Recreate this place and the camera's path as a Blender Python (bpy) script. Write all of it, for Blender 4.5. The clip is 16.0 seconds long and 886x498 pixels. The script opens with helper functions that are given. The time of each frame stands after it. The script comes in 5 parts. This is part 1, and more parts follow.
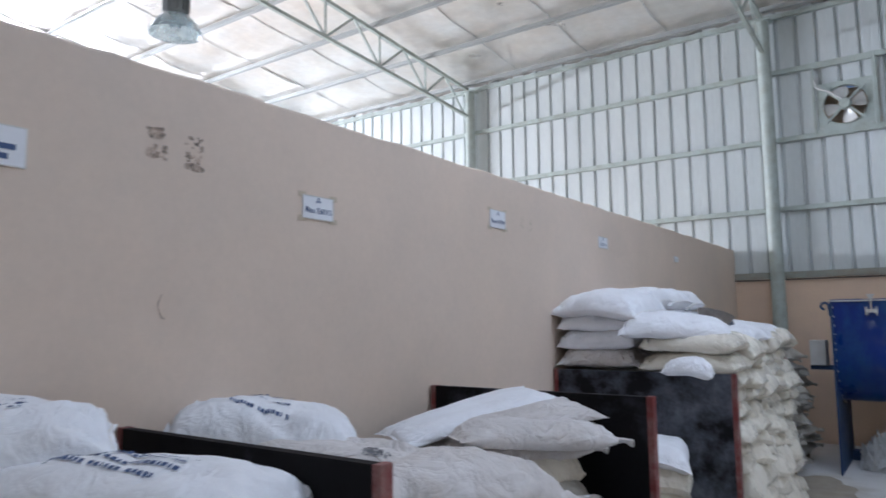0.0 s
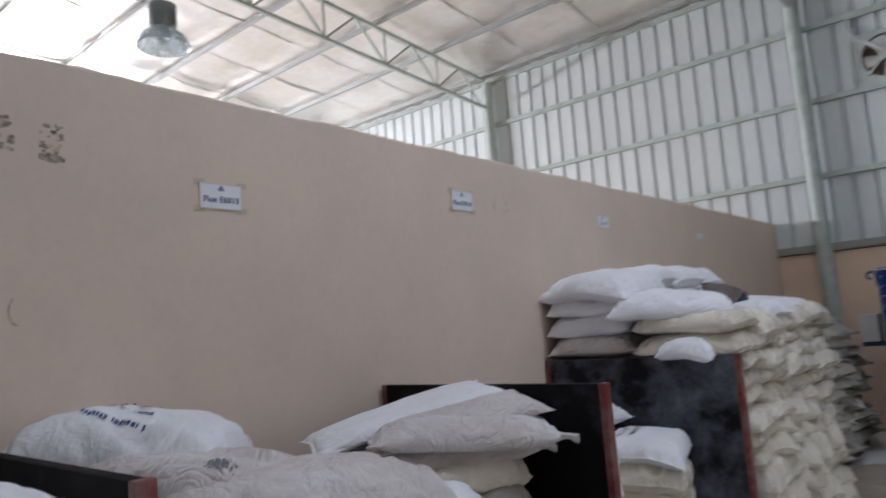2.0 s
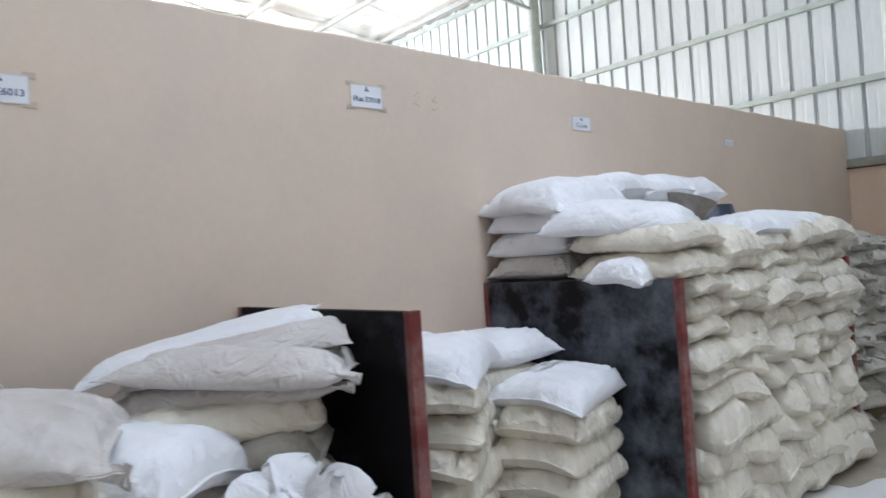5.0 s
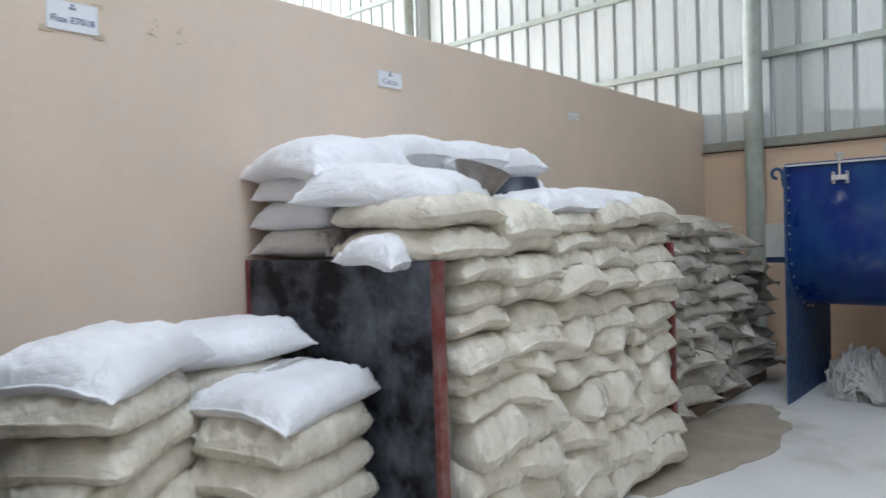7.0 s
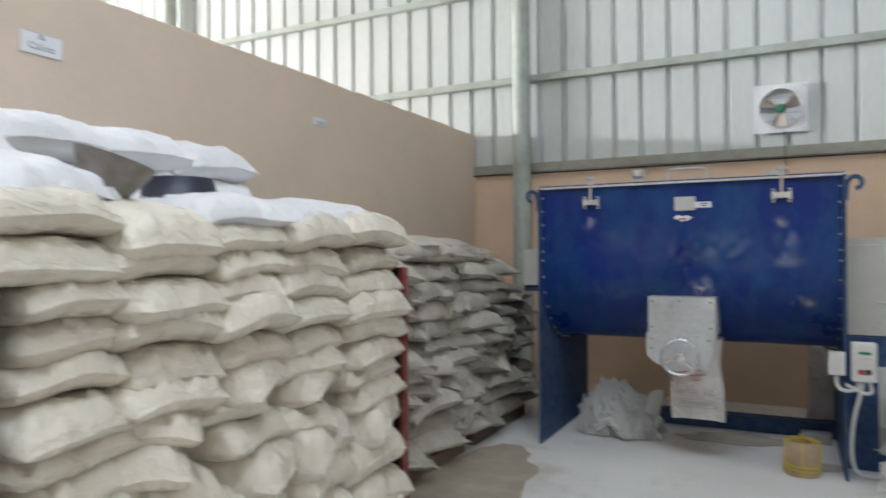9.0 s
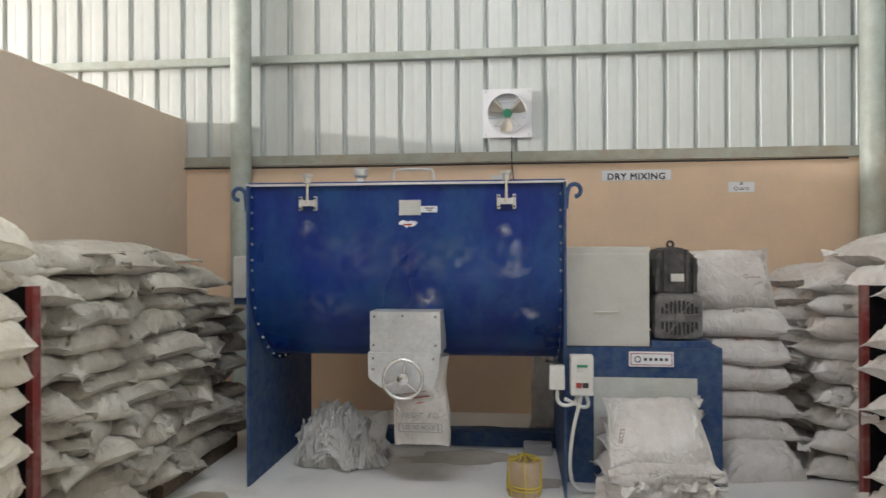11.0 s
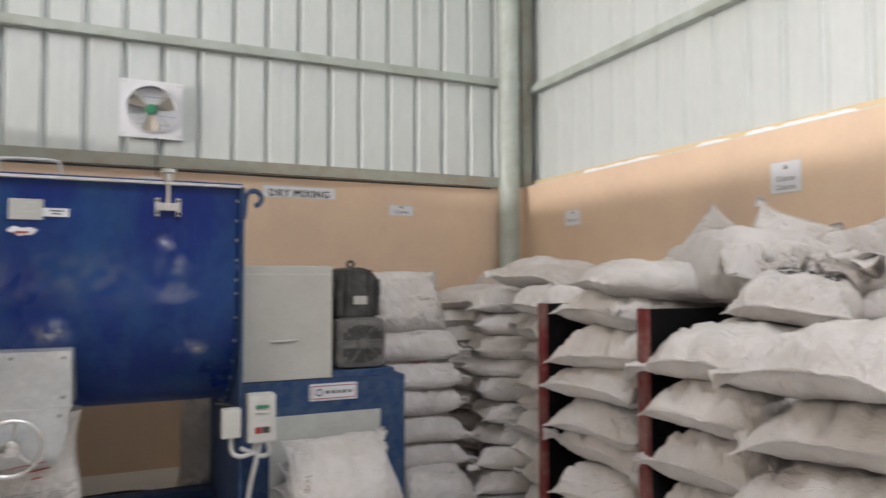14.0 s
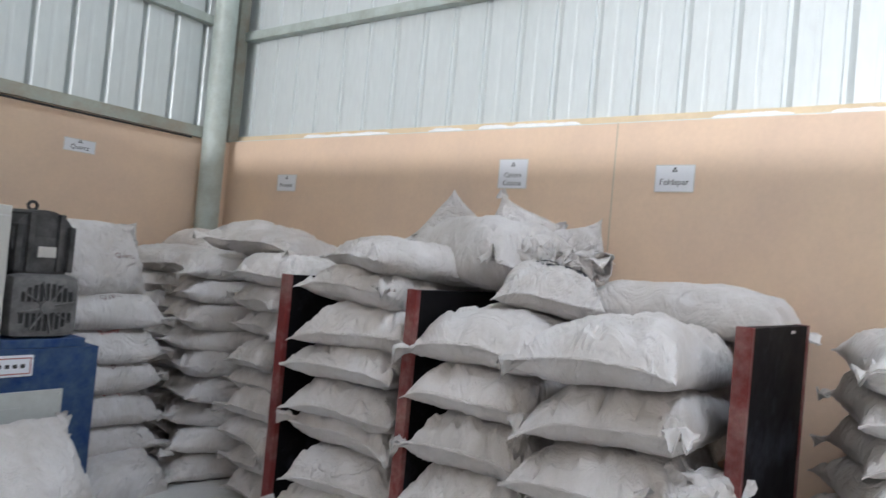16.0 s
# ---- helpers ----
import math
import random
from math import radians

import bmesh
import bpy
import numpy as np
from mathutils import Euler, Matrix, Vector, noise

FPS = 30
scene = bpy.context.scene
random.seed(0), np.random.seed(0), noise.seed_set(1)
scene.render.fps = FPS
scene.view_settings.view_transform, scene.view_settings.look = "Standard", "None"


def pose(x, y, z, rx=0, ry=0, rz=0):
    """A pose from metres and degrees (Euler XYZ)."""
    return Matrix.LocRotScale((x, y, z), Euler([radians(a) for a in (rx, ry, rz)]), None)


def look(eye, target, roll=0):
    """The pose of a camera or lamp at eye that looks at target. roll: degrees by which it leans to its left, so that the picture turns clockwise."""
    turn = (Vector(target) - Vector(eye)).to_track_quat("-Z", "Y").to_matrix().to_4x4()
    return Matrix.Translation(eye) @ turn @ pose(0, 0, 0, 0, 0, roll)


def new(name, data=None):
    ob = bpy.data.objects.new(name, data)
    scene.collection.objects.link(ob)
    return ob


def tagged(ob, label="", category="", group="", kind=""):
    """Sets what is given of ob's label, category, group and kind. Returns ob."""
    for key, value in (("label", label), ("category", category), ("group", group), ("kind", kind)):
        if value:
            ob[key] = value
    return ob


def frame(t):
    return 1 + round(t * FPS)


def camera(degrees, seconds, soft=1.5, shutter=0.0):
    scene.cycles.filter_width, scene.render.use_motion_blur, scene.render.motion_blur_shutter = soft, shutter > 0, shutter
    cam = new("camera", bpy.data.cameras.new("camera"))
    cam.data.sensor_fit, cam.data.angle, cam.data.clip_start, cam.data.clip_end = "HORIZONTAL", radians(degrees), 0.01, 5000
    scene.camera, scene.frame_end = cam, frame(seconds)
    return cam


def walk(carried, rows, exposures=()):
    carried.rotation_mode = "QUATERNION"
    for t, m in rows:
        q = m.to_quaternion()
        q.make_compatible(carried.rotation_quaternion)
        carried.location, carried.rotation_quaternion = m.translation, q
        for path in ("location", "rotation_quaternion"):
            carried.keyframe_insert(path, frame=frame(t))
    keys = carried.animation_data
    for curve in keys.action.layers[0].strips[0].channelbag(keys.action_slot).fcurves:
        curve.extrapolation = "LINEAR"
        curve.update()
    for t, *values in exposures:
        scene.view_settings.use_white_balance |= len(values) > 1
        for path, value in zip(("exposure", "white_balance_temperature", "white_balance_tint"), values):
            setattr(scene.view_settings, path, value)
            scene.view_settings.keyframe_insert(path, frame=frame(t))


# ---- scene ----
cam = camera(65.2, 16.0, shutter=0.5)
PATH = [
    (0, (0.327, 0.092, 1.55), (-0.829, 1.71, 1.761), -0.7),
    (0.5, (0.429, 0.197, 1.531), (-0.652, 1.867, 1.737), -3.1),
    (1, (0.459, 0.352, 1.511), (-0.665, 1.993, 1.719), -2.7),
    (1.5, (0.49, 0.552, 1.49), (-0.58, 2.219, 1.767), -4.7),
    (2, (0.567, 0.738, 1.458), (-0.729, 2.244, 1.692), -4.3),
    (2.5, (0.702, 0.865, 1.448), (-0.775, 2.199, 1.642), -4.7),
    (3, (0.7, 1.031, 1.44), (-0.846, 2.284, 1.639), -2.7),
    (3.5, (0.714, 1.236, 1.422), (-0.81, 2.528, 1.511), -1.7),
    (4, (0.799, 1.494, 1.425), (-0.808, 2.682, 1.496), 0.2),
    (4.5, (0.876, 1.666, 1.399), (-0.696, 2.902, 1.454), -2.3),
    (7, (0.929, 2.748, 1.321), (-0.412, 4.231, 1.273), -1.8),
    (7.5, (0.864, 2.973, 1.334), (-0.369, 4.548, 1.336), -4.3),
    (8, (0.919, 3.224, 1.32), (-0.327, 4.789, 1.315), -1.4),
    (8.5, (0.961, 3.4, 1.318), (-0.245, 4.996, 1.289), -2.0),
    (9, (0.943, 3.615, 1.293), (0.043, 5.402, 1.303), -0.4),
    (9.5, (0.897, 3.783, 1.285), (0.174, 5.647, 1.226), -0.9),
    (10, (0.965, 4.047, 1.349), (0.44, 5.977, 1.369), -0.3),
    (12.5, (0.908, 4.39, 1.346), (0.99, 6.388, 1.316), 0.7),
    (13, (0.871, 4.512, 1.313), (1.091, 6.5, 1.314), 1.1),
    (13.5, (0.842, 4.695, 1.323), (1.293, 6.643, 1.365), -0.5),
    (14, (0.739, 4.838, 1.301), (1.565, 6.658, 1.384), -0.1),
    (14.5, (0.643, 4.957, 1.316), (1.809, 6.582, 1.32), -0.3),
    (15, (0.606, 5.099, 1.295), (1.906, 6.618, 1.334), 1.4),
    (15.5, (0.585, 5.204, 1.294), (2.049, 6.568, 1.292), 3.7),
    (16, (0.511, 5.326, 1.293), (2.118, 6.516, 1.33), 5.2),
]
walk(cam, [(t, look(eye, target, roll)) for t, eye, target, roll in PATH],
     exposures=[(0, -0.52, 5450, 16), (0.5, -0.66, 5550, 18), (1.5, -0.84, 5700, 18), (2.5, -0.9, 5950, 19), (3, -0.84, 5850, 18), (3.5, -0.62, 5750, 17), (4.5, -0.22, 5750, 14), (7, -0.04, 5850, 12), (9.5, 0.03, 6300, 12), (10, 0.08, 6450, 12),
                (12.5, 0.23, 6700, 15), (14.5, 0.02, 6400, 16), (16, -0.03, 5850, 13)])

# ---- world and light ----
sky = bpy.data.worlds.new("sky")
scene.world = sky
sky.use_nodes = True
sky_tex = sky.node_tree.nodes.new("ShaderNodeTexSky")
sky_tex.sky_type = "NISHITA"
sky_tex.sun_disc = False
sky_tex.dust_density = 6.0
sky_tex.sun_elevation = radians(52)
sky_tex.sun_rotation = radians(-120)
sky.node_tree.links.new(sky_tex.outputs[0], sky.node_tree.nodes["Background"].inputs[0])
sky.node_tree.nodes["Background"].inputs[1].default_value = 0.12


def area(name, m, w, h, power, colour):
    data = bpy.data.lights.new(name, "AREA")
    data.shape, data.size, data.size_y = "RECTANGLE", w, h
    data.energy, data.color = power, colour
    ob = new(name, data)
    ob.matrix_world = m
    return ob


sun_data = bpy.data.lights.new("sun", "SUN")
sun_data.energy, sun_data.angle, sun_data.color = 3.0, radians(0.5), (1.0, 0.95, 0.88)
sun = new("sun", sun_data)
sun.matrix_world = look((-20, -12, 30), (0, 0, 0))
# daylight through the strip window, then added fill from the south and overhead
area("west_window_daylight", look((-13.7, 4.6, 3.72), (0, 4.6, 3.72)), 4.0, 0.34, 1850, (1.0, 0.97, 0.92))
# unseen fill lamp from the south, added to brighten the bays
area("south_door_daylight", look((1.0, -11.7, 2.1), (0.9, 0, 2.0)), 7.0, 4.0, 45, (0.93, 0.97, 1.0))
# overhead fill lamps, added without any known roof lights
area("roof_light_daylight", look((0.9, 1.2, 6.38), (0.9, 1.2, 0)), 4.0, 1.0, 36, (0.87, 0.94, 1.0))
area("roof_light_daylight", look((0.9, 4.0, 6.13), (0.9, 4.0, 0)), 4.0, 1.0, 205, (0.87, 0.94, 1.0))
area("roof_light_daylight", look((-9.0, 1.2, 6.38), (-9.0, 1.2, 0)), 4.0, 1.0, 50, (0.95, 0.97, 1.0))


# ---- materials ----
def mat(name, col, rough=0.7, metal=0.0, var=0.12, scale=3.0, bump=0.15, bscale=90.0, col2=None, amount=0.5, edge=0.12, rand=0.0, dscale=7.0, stretch=(1, 1, 1), world=False):
    """A procedural surface: base colour, broad and fine variation, patches of a second colour, fine relief."""
    m = bpy.data.materials.new(name)
    m.use_nodes = True
    nt = m.node_tree
    b = nt.nodes["Principled BSDF"]
    b.inputs["Metallic"].default_value = metal

    def node(kind, **kw):
        n = nt.nodes.new(kind)
        for k, v in kw.items():
            n.inputs[k].default_value = v
        return n

    tc = node("ShaderNodeTexCoord")
    mp = node("ShaderNodeMapping", Scale=stretch)
    if world:
        geo = node("ShaderNodeNewGeometry")
        nt.links.new(geo.outputs["Position"], mp.inputs[0])
    else:
        info = node("ShaderNodeObjectInfo")
        shift = nt.nodes.new("ShaderNodeVectorMath")
        shift.operation = "MULTIPLY_ADD"
        nt.links.new(info.outputs["Random"], shift.inputs[0])
        shift.inputs[1].default_value = (37, 53, 71)
        nt.links.new(tc.outputs["Object"], shift.inputs[2])
        nt.links.new(shift.outputs[0], mp.inputs[0])
    broad = node("ShaderNodeTexNoise", Scale=scale, Detail=5.0, Roughness=0.6)
    fine = node("ShaderNodeTexNoise", Scale=bscale, Detail=3.0, Roughness=0.6)
    patch = node("ShaderNodeTexNoise", Scale=dscale, Detail=7.0, Roughness=0.65)
    for n in (broad, fine, patch):
        nt.links.new(mp.outputs[0], n.inputs["Vector"])

    def ramp(src, lo, hi, a, c):
        r = nt.nodes.new("ShaderNodeMapRange")
        r.inputs[1].default_value, r.inputs[2].default_value = lo, hi
        r.inputs[3].default_value, r.inputs[4].default_value = a, c
        nt.links.new(src, r.inputs[0])
        return r.outputs[0]

    def mix(kind, fac, a, c):
        x = nt.nodes.new("ShaderNodeMix")
        x.data_type, x.blend_type = "RGBA", kind
        for sock, v in ((0, fac), (6, a), (7, c)):
            if isinstance(v, (int, float)):
                x.inputs[sock].default_value = v
            elif isinstance(v, tuple):
                x.inputs[sock].default_value = (*v, 1)
            else:
                nt.links.new(v, x.inputs[sock])
        return x.outputs[2]

    c = mix("MIX", ramp(patch.outputs["Fac"], 0.62 - amount * 0.3 - edge, 0.62 - amount * 0.3 + edge, 0, 1), col, col2) if col2 else None
    scaler = nt.nodes.new("ShaderNodeMath")
    scaler.operation = "MULTIPLY"
    nt.links.new(ramp(broad.outputs["Fac"], 0.3, 0.7, 1 - var, 1 + var * 0.4), scaler.inputs[0])
    nt.links.new(ramp(fine.outputs["Fac"], 0.3, 0.7, 1 - var * 0.5, 1 + var * 0.25), scaler.inputs[1])
    last = scaler.outputs[0]
    if rand and not world:
        r2 = nt.nodes.new("ShaderNodeMath")
        r2.operation = "MULTIPLY"
        nt.links.new(last, r2.inputs[0])
        nt.links.new(ramp(info.outputs["Random"], 0, 1, 1 - rand, 1 + rand * 0.3), r2.inputs[1])
        last = r2.outputs[0]
    comb = nt.nodes.new("ShaderNodeCombineColor")
    for i in range(3):
        nt.links.new(last, comb.inputs[i])
    c = mix("MULTIPLY", 1.0, c if c else col, comb.outputs[0])
    nt.links.new(c, b.inputs["Base Color"])
    nt.links.new(ramp(broad.outputs["Fac"], 0.3, 0.7, max(0.02, rough - 0.1), min(1, rough + 0.1)), b.inputs["Roughness"])
    bp = node("ShaderNodeBump", Strength=bump, Distance=0.004)
    nt.links.new(fine.outputs["Fac"], bp.inputs["Height"])
    nt.links.new(bp.outputs[0], b.inputs["Normal"])
    return m


def sack_mat(name, col, dirt, rough=0.55, amount=0.35, rand=0.1, crease=0.5, edge=0.16):
    """Woven plastic cloth: fine weave, long creases and dust."""
    m = mat(name, col, rough, 0, 0.07, 5, 0.1, 240, dirt, amount, edge, rand, 4.5)
    nt = m.node_tree
    bsdf = nt.nodes["Principled BSDF"]
    weave = bsdf.inputs["Normal"].links[0].from_node
    tc = [n for n in nt.nodes if n.bl_idname == "ShaderNodeMapping"][0]
    n1 = nt.nodes.new("ShaderNodeTexNoise")
    n1.inputs["Scale"].default_value = 7.0
    n1.inputs["Detail"].default_value = 4.0
    n1.inputs["Distortion"].default_value = 1.6
    nt.links.new(tc.outputs[0], n1.inputs["Vector"])
    ridge = nt.nodes.new("ShaderNodeMath")
    ridge.operation = "PINGPONG"
    ridge.inputs[1].default_value = 0.13
    nt.links.new(n1.outputs["Fac"], ridge.inputs[0])
    n2 = nt.nodes.new("ShaderNodeTexNoise")
    n2.inputs["Scale"].default_value = 21.0
    n2.inputs["Detail"].default_value = 3.0
    n2.inputs["Distortion"].default_value = 0.9
    nt.links.new(tc.outputs[0], n2.inputs["Vector"])
    fold = nt.nodes.new("ShaderNodeBump")
    fold.inputs["Strength"].default_value = crease * 0.55
    fold.inputs["Distance"].default_value = 0.012
    nt.links.new(n2.outputs["Fac"], fold.inputs["Height"])
    nt.links.new(weave.outputs[0], fold.inputs["Normal"])
    weave = fold
    bp = nt.nodes.new("ShaderNodeBump")
    bp.inputs["Strength"].default_value = crease
    bp.inputs["Distance"].default_value = 0.03
    nt.links.new(ridge.outputs[0], bp.inputs["Height"])
    nt.links.new(weave.outputs[0], bp.inputs["Normal"])
    nt.links.new(bp.outputs[0], bsdf.inputs["Normal"])
    return m


PEACH = mat("peach_wall_paint", (0.80, 0.60, 0.42), 0.75, 0, 0.06, 0.9, 0.12, 40, (0.66, 0.495, 0.375), 0.25, 0.25, world=True, dscale=1.6)
MUD = mat("pale_peach_wall_paint", (0.73, 0.595, 0.48), 0.75, 0, 0.06, 0.8, 0.12, 35, (0.63, 0.53, 0.44), 0.3, 0.28, world=True, dscale=1.3)
CONCRETE = mat("powder_dusted_concrete", (0.70, 0.69, 0.67), 0.85, 0, 0.1, 1.2, 0.2, 60, (0.46, 0.42, 0.36), -0.05, 0.1, world=True, dscale=0.9)
STAIN = mat("bare_dusty_concrete", (0.34, 0.29, 0.22), 0.8, 0, 0.15, 3, 0.2, 60, (0.42, 0.37, 0.3), 0.5, 0.2, world=True)
WET = mat("damp_concrete", (0.36, 0.32, 0.27), 0.7, 0, 0.12, 3, 0.15, 60, (0.46, 0.43, 0.38), 0.5, 0.2, world=True)
SHEET = mat("galvanised_cladding", (0.67, 0.715, 0.70), 0.40, 0.12, 0.1, 1.2, 0.05, 30, (0.58, 0.61, 0.60), 0.3, 0.3, world=True, dscale=1.2, stretch=(1, 1, 0.25))
STEEL = mat("grey_green_steel_paint", (0.46, 0.52, 0.48), 0.45, 0.0, 0.12, 2, 0.1, 50, (0.36, 0.38, 0.33), 0.2, 0.15, world=True)
SILLM = mat("dull_sill_paint", (0.34, 0.36, 0.31), 0.55, 0.0, 0.12, 2, 0.1, 50, (0.30, 0.26, 0.2), 0.3, 0.15, world=True)
FOIL = mat("foil_insulation", (0.80, 0.79, 0.76), 0.36, 0.6, 0.14, 1.1, 0.35, 9, (0.72, 0.66, 0.58), 0.4, 0.2, world=True, dscale=1.4)
PURLIN = mat("painted_purlin_steel", (0.38, 0.39, 0.38), 0.5, 0.2, 0.1, 2, 0.1, 40, world=True)
BLACK = mat("black_film_faced_board", (0.006, 0.005, 0.006), 0.7, 0, 0.3, 5, 0.12, 60, (0.10, 0.105, 0.13), -0.3, 0.16, 0.15, 2.6)
DUSTBOARD = mat("black_board_with_powder_smears", (0.006, 0.005, 0.007), 0.45, 0, 0.3, 5, 0.12, 60, (0.30, 0.33, 0.40), 0.03, 0.17, 0, 2.1)
RED = mat("dark_red_edge_paint", (0.20, 0.028, 0.026), 0.5, 0, 0.25, 6, 0.2, 70, (0.30, 0.17, 0.15), 0.25, 0.12, 0.15, 9)
WOOD = mat("dirty_pallet_wood", (0.16, 0.10, 0.06), 0.8, 0, 0.3, 4, 0.4, 70, (0.30, 0.25, 0.2), 0.4, 0.2, 0.2, 8, (1, 8, 8))
BLUE = mat("blue_machine_paint", (0.002, 0.022, 0.175), 0.32, 0, 0.2, 2.2, 0.06, 45, (0.012, 0.065, 0.20), 0.26, 0.13, 0, 4.5, (1, 1, 0.6))
BLUE2 = mat("worn_blue_leg_paint", (0.005, 0.034, 0.165), 0.55, 0, 0.2, 3, 0.12, 70, (0.10, 0.15, 0.20), 0.30, 0.3, 0, 16.0)
GALV = mat("dusty_galvanised_chute", (0.52, 0.54, 0.56), 0.42, 0.45, 0.2, 5, 0.1, 60, (0.72, 0.72, 0.71), 0.4, 0.2, 0, 7)
CHROME = mat("bright_steel", (0.75, 0.75, 0.75), 0.22, 1.0, 0.06, 6, 0.03, 60)
DULLSTEEL = mat("dusty_steel_hardware", (0.60, 0.60, 0.58), 0.45, 0.6, 0.1, 9, 0.08, 90, (0.7, 0.69, 0.66), 0.4, 0.2)
GUARD = mat("dusty_white_guard_paint", (0.60, 0.59, 0.55), 0.6, 0, 0.08, 2.5, 0.1, 60, (0.50, 0.48, 0.43), 0.35, 0.25, 0, 4)
MOTOR = mat("black_dusty_motor_paint", (0.022, 0.022, 0.023), 0.6, 0, 0.2, 8, 0.2, 90, (0.13, 0.125, 0.12), 0.4, 0.2, 0, 10)
PLASTIC = mat("white_plastic", (0.68, 0.68, 0.66), 0.4, 0, 0.06, 5, 0.03, 60, (0.58, 0.56, 0.52), 0.3, 0.2)
PAPER = mat("white_paper", (0.78, 0.79, 0.82), 0.7, 0, 0.04, 5, 0.03, 90)
PANELM = mat("pale_cover_plate_paint", (0.62, 0.63, 0.60), 0.5, 0, 0.08, 3, 0.05, 60, (0.52, 0.52, 0.48), 0.3, 0.2)
INK = mat("black_ink", (0.03, 0.03, 0.035), 0.7, 0, 0.1, 5, 0.02, 60)
BLUEINK = mat("blue_ink", (0.06, 0.10, 0.22), 0.7, 0, 0.1, 5, 0.02, 60)
GREYINK = mat("faded_grey_print", (0.24, 0.24, 0.25), 0.7, 0, 0.2, 9, 0.02, 60)
REDINK = mat("red_marker_ink", (0.42, 0.07, 0.06), 0.7, 0, 0.15, 9, 0.02, 60)
TAPE = mat("yellowed_tape", (0.55, 0.46, 0.34), 0.5, 0, 0.1, 9, 0.02, 60)
OLDGLUE = mat("old_label_residue", (0.16, 0.13, 0.105), 0.8, 0, 0.2, 20, 0.1, 90, (0.55, 0.43, 0.34), 0.5, 0.1, 0, 40)
FOAM = mat("white_filler_foam", (0.85, 0.85, 0.84), 0.8, 0, 0.06, 9, 0.3, 60)
YELLOW = mat("yellow_timber_strip", (0.70, 0.56, 0.36), 0.7, 0, 0.1, 4, 0.1, 60, world=True)
STRAP = mat("yellow_strapping", (0.56, 0.42, 0.05), 0.4, 0, 0.08, 9, 0.05, 80)
CARD = mat("brown_cardboard_core", (0.36, 0.25, 0.15), 0.8, 0, 0.12, 9, 0.15, 80, (0.45, 0.36, 0.26), 0.4, 0.2)
GREY = mat("grey_block", (0.30, 0.30, 0.30), 0.8, 0, 0.12, 9, 0.2, 80)
RUBBER = mat("black_cable_sheath", (0.02, 0.02, 0.02), 0.5, 0, 0.1, 9, 0.05, 60)
WHITECABLE = mat("white_cable_sheath", (0.6, 0.6, 0.58), 0.45, 0, 0.08, 9, 0.05, 60)
GREEN = mat("green_hub_paint", (0.02, 0.22, 0.12), 0.4, 0, 0.1, 9, 0.05, 60)
BOWLM = mat("brown_plastic_bowl", (0.13, 0.10, 0.085), 0.5, 0, 0.15, 9, 0.1, 60, (0.3, 0.28, 0.26), 0.4, 0.2)
PANM = mat("dark_blue_plastic_tub", (0.018, 0.025, 0.05), 0.45, 0, 0.15, 9, 0.1, 60)
LAMPM = mat("grey_lamp_housing", (0.22, 0.24, 0.24), 0.45, 0.3, 0.1, 9, 0.05, 60)
FROST = mat("frosted_lamp_shade", (0.62, 0.72, 0.76), 0.25, 0, 0.04, 9, 0.02, 60)
BLUE.node_tree.nodes["Principled BSDF"].inputs["Specular IOR Level"].default_value = 0.35
for low in (BLUE2, BLACK, DUSTBOARD, MOTOR):
    low.node_tree.nodes["Principled BSDF"].inputs["Specular IOR Level"].default_value = 0.18
FROST.node_tree.nodes["Principled BSDF"].inputs["Transmission Weight"].default_value = 0.7
WHITE_SACK = sack_mat("white_woven_sack", (0.86, 0.87, 0.90), (0.77, 0.77, 0.79), 0.5, 0.3, 0.05, 0.65)
CREAM_SACK = sack_mat("cream_laminated_sack", (0.765, 0.725, 0.62), (0.70, 0.645, 0.54), 0.27, 0.35, 0.08, 0.8)
GREY_SACK = sack_mat("grey_dusty_sack", (0.65, 0.62, 0.55), (0.42, 0.39, 0.33), 0.5, 0.42, 0.28, 1.1)
DUST_SACK = sack_mat("dusty_white_sack", (0.745, 0.712, 0.695), (0.60, 0.555, 0.515), 0.6, 0.42, 0.12, 1.3)
PALETHREAD = mat("pale_sack_stitching", (0.74, 0.70, 0.62), 0.8, 0, 0.1, 20, 0.2, 200)
THREAD = mat("sack_stitching", (0.60, 0.57, 0.52), 0.8, 0, 0.1, 20, 0.2, 200)

# ---- building helpers ----


def link_mesh(name, me, material, parent=None, label=""):
    me.materials.append(material)
    ob = new(name, me)
    if parent is not None:
        ob.parent = parent
    if label:
        ob["label"] = label
    return ob


def part(name, bm, material, parent=None, label="", smooth=False):
    me = bpy.data.meshes.new(name)
    bmesh.ops.recalc_face_normals(bm, faces=bm.faces[:])
    bm.to_mesh(me)
    bm.free()
    if smooth:
        me.polygons.foreach_set("use_smooth", [True] * len(me.polygons))
        me.set_sharp_from_angle(angle=radians(40 if smooth is True else smooth))
    return link_mesh(name, me, material, parent, label)


def thing(name, m, label, category, group="", kind=""):
    ob = new(name)
    ob.empty_display_size = 0.1
    ob.matrix_world = m
    return tagged(ob, label, category, group, kind)


def bx(bm, x0, x1, y0, y1, z0, z1, bevel=0.0, m=None):
    t = Matrix.LocRotScale(((x0 + x1) / 2, (y0 + y1) / 2, (z0 + z1) / 2), None, (abs(x1 - x0), abs(y1 - y0), abs(z1 - z0)))
    g = bmesh.ops.create_cube(bm, size=1, matrix=(m @ t) if m else t)
    if bevel:
        edges = list({e for v in g["verts"] for e in v.link_edges})
        bmesh.ops.bevel(bm, geom=edges, offset=bevel, segments=2, profile=0.6, affect="EDGES")
    return bm


def box(*a, **k):
    return bx(bmesh.new(), *a, **k)


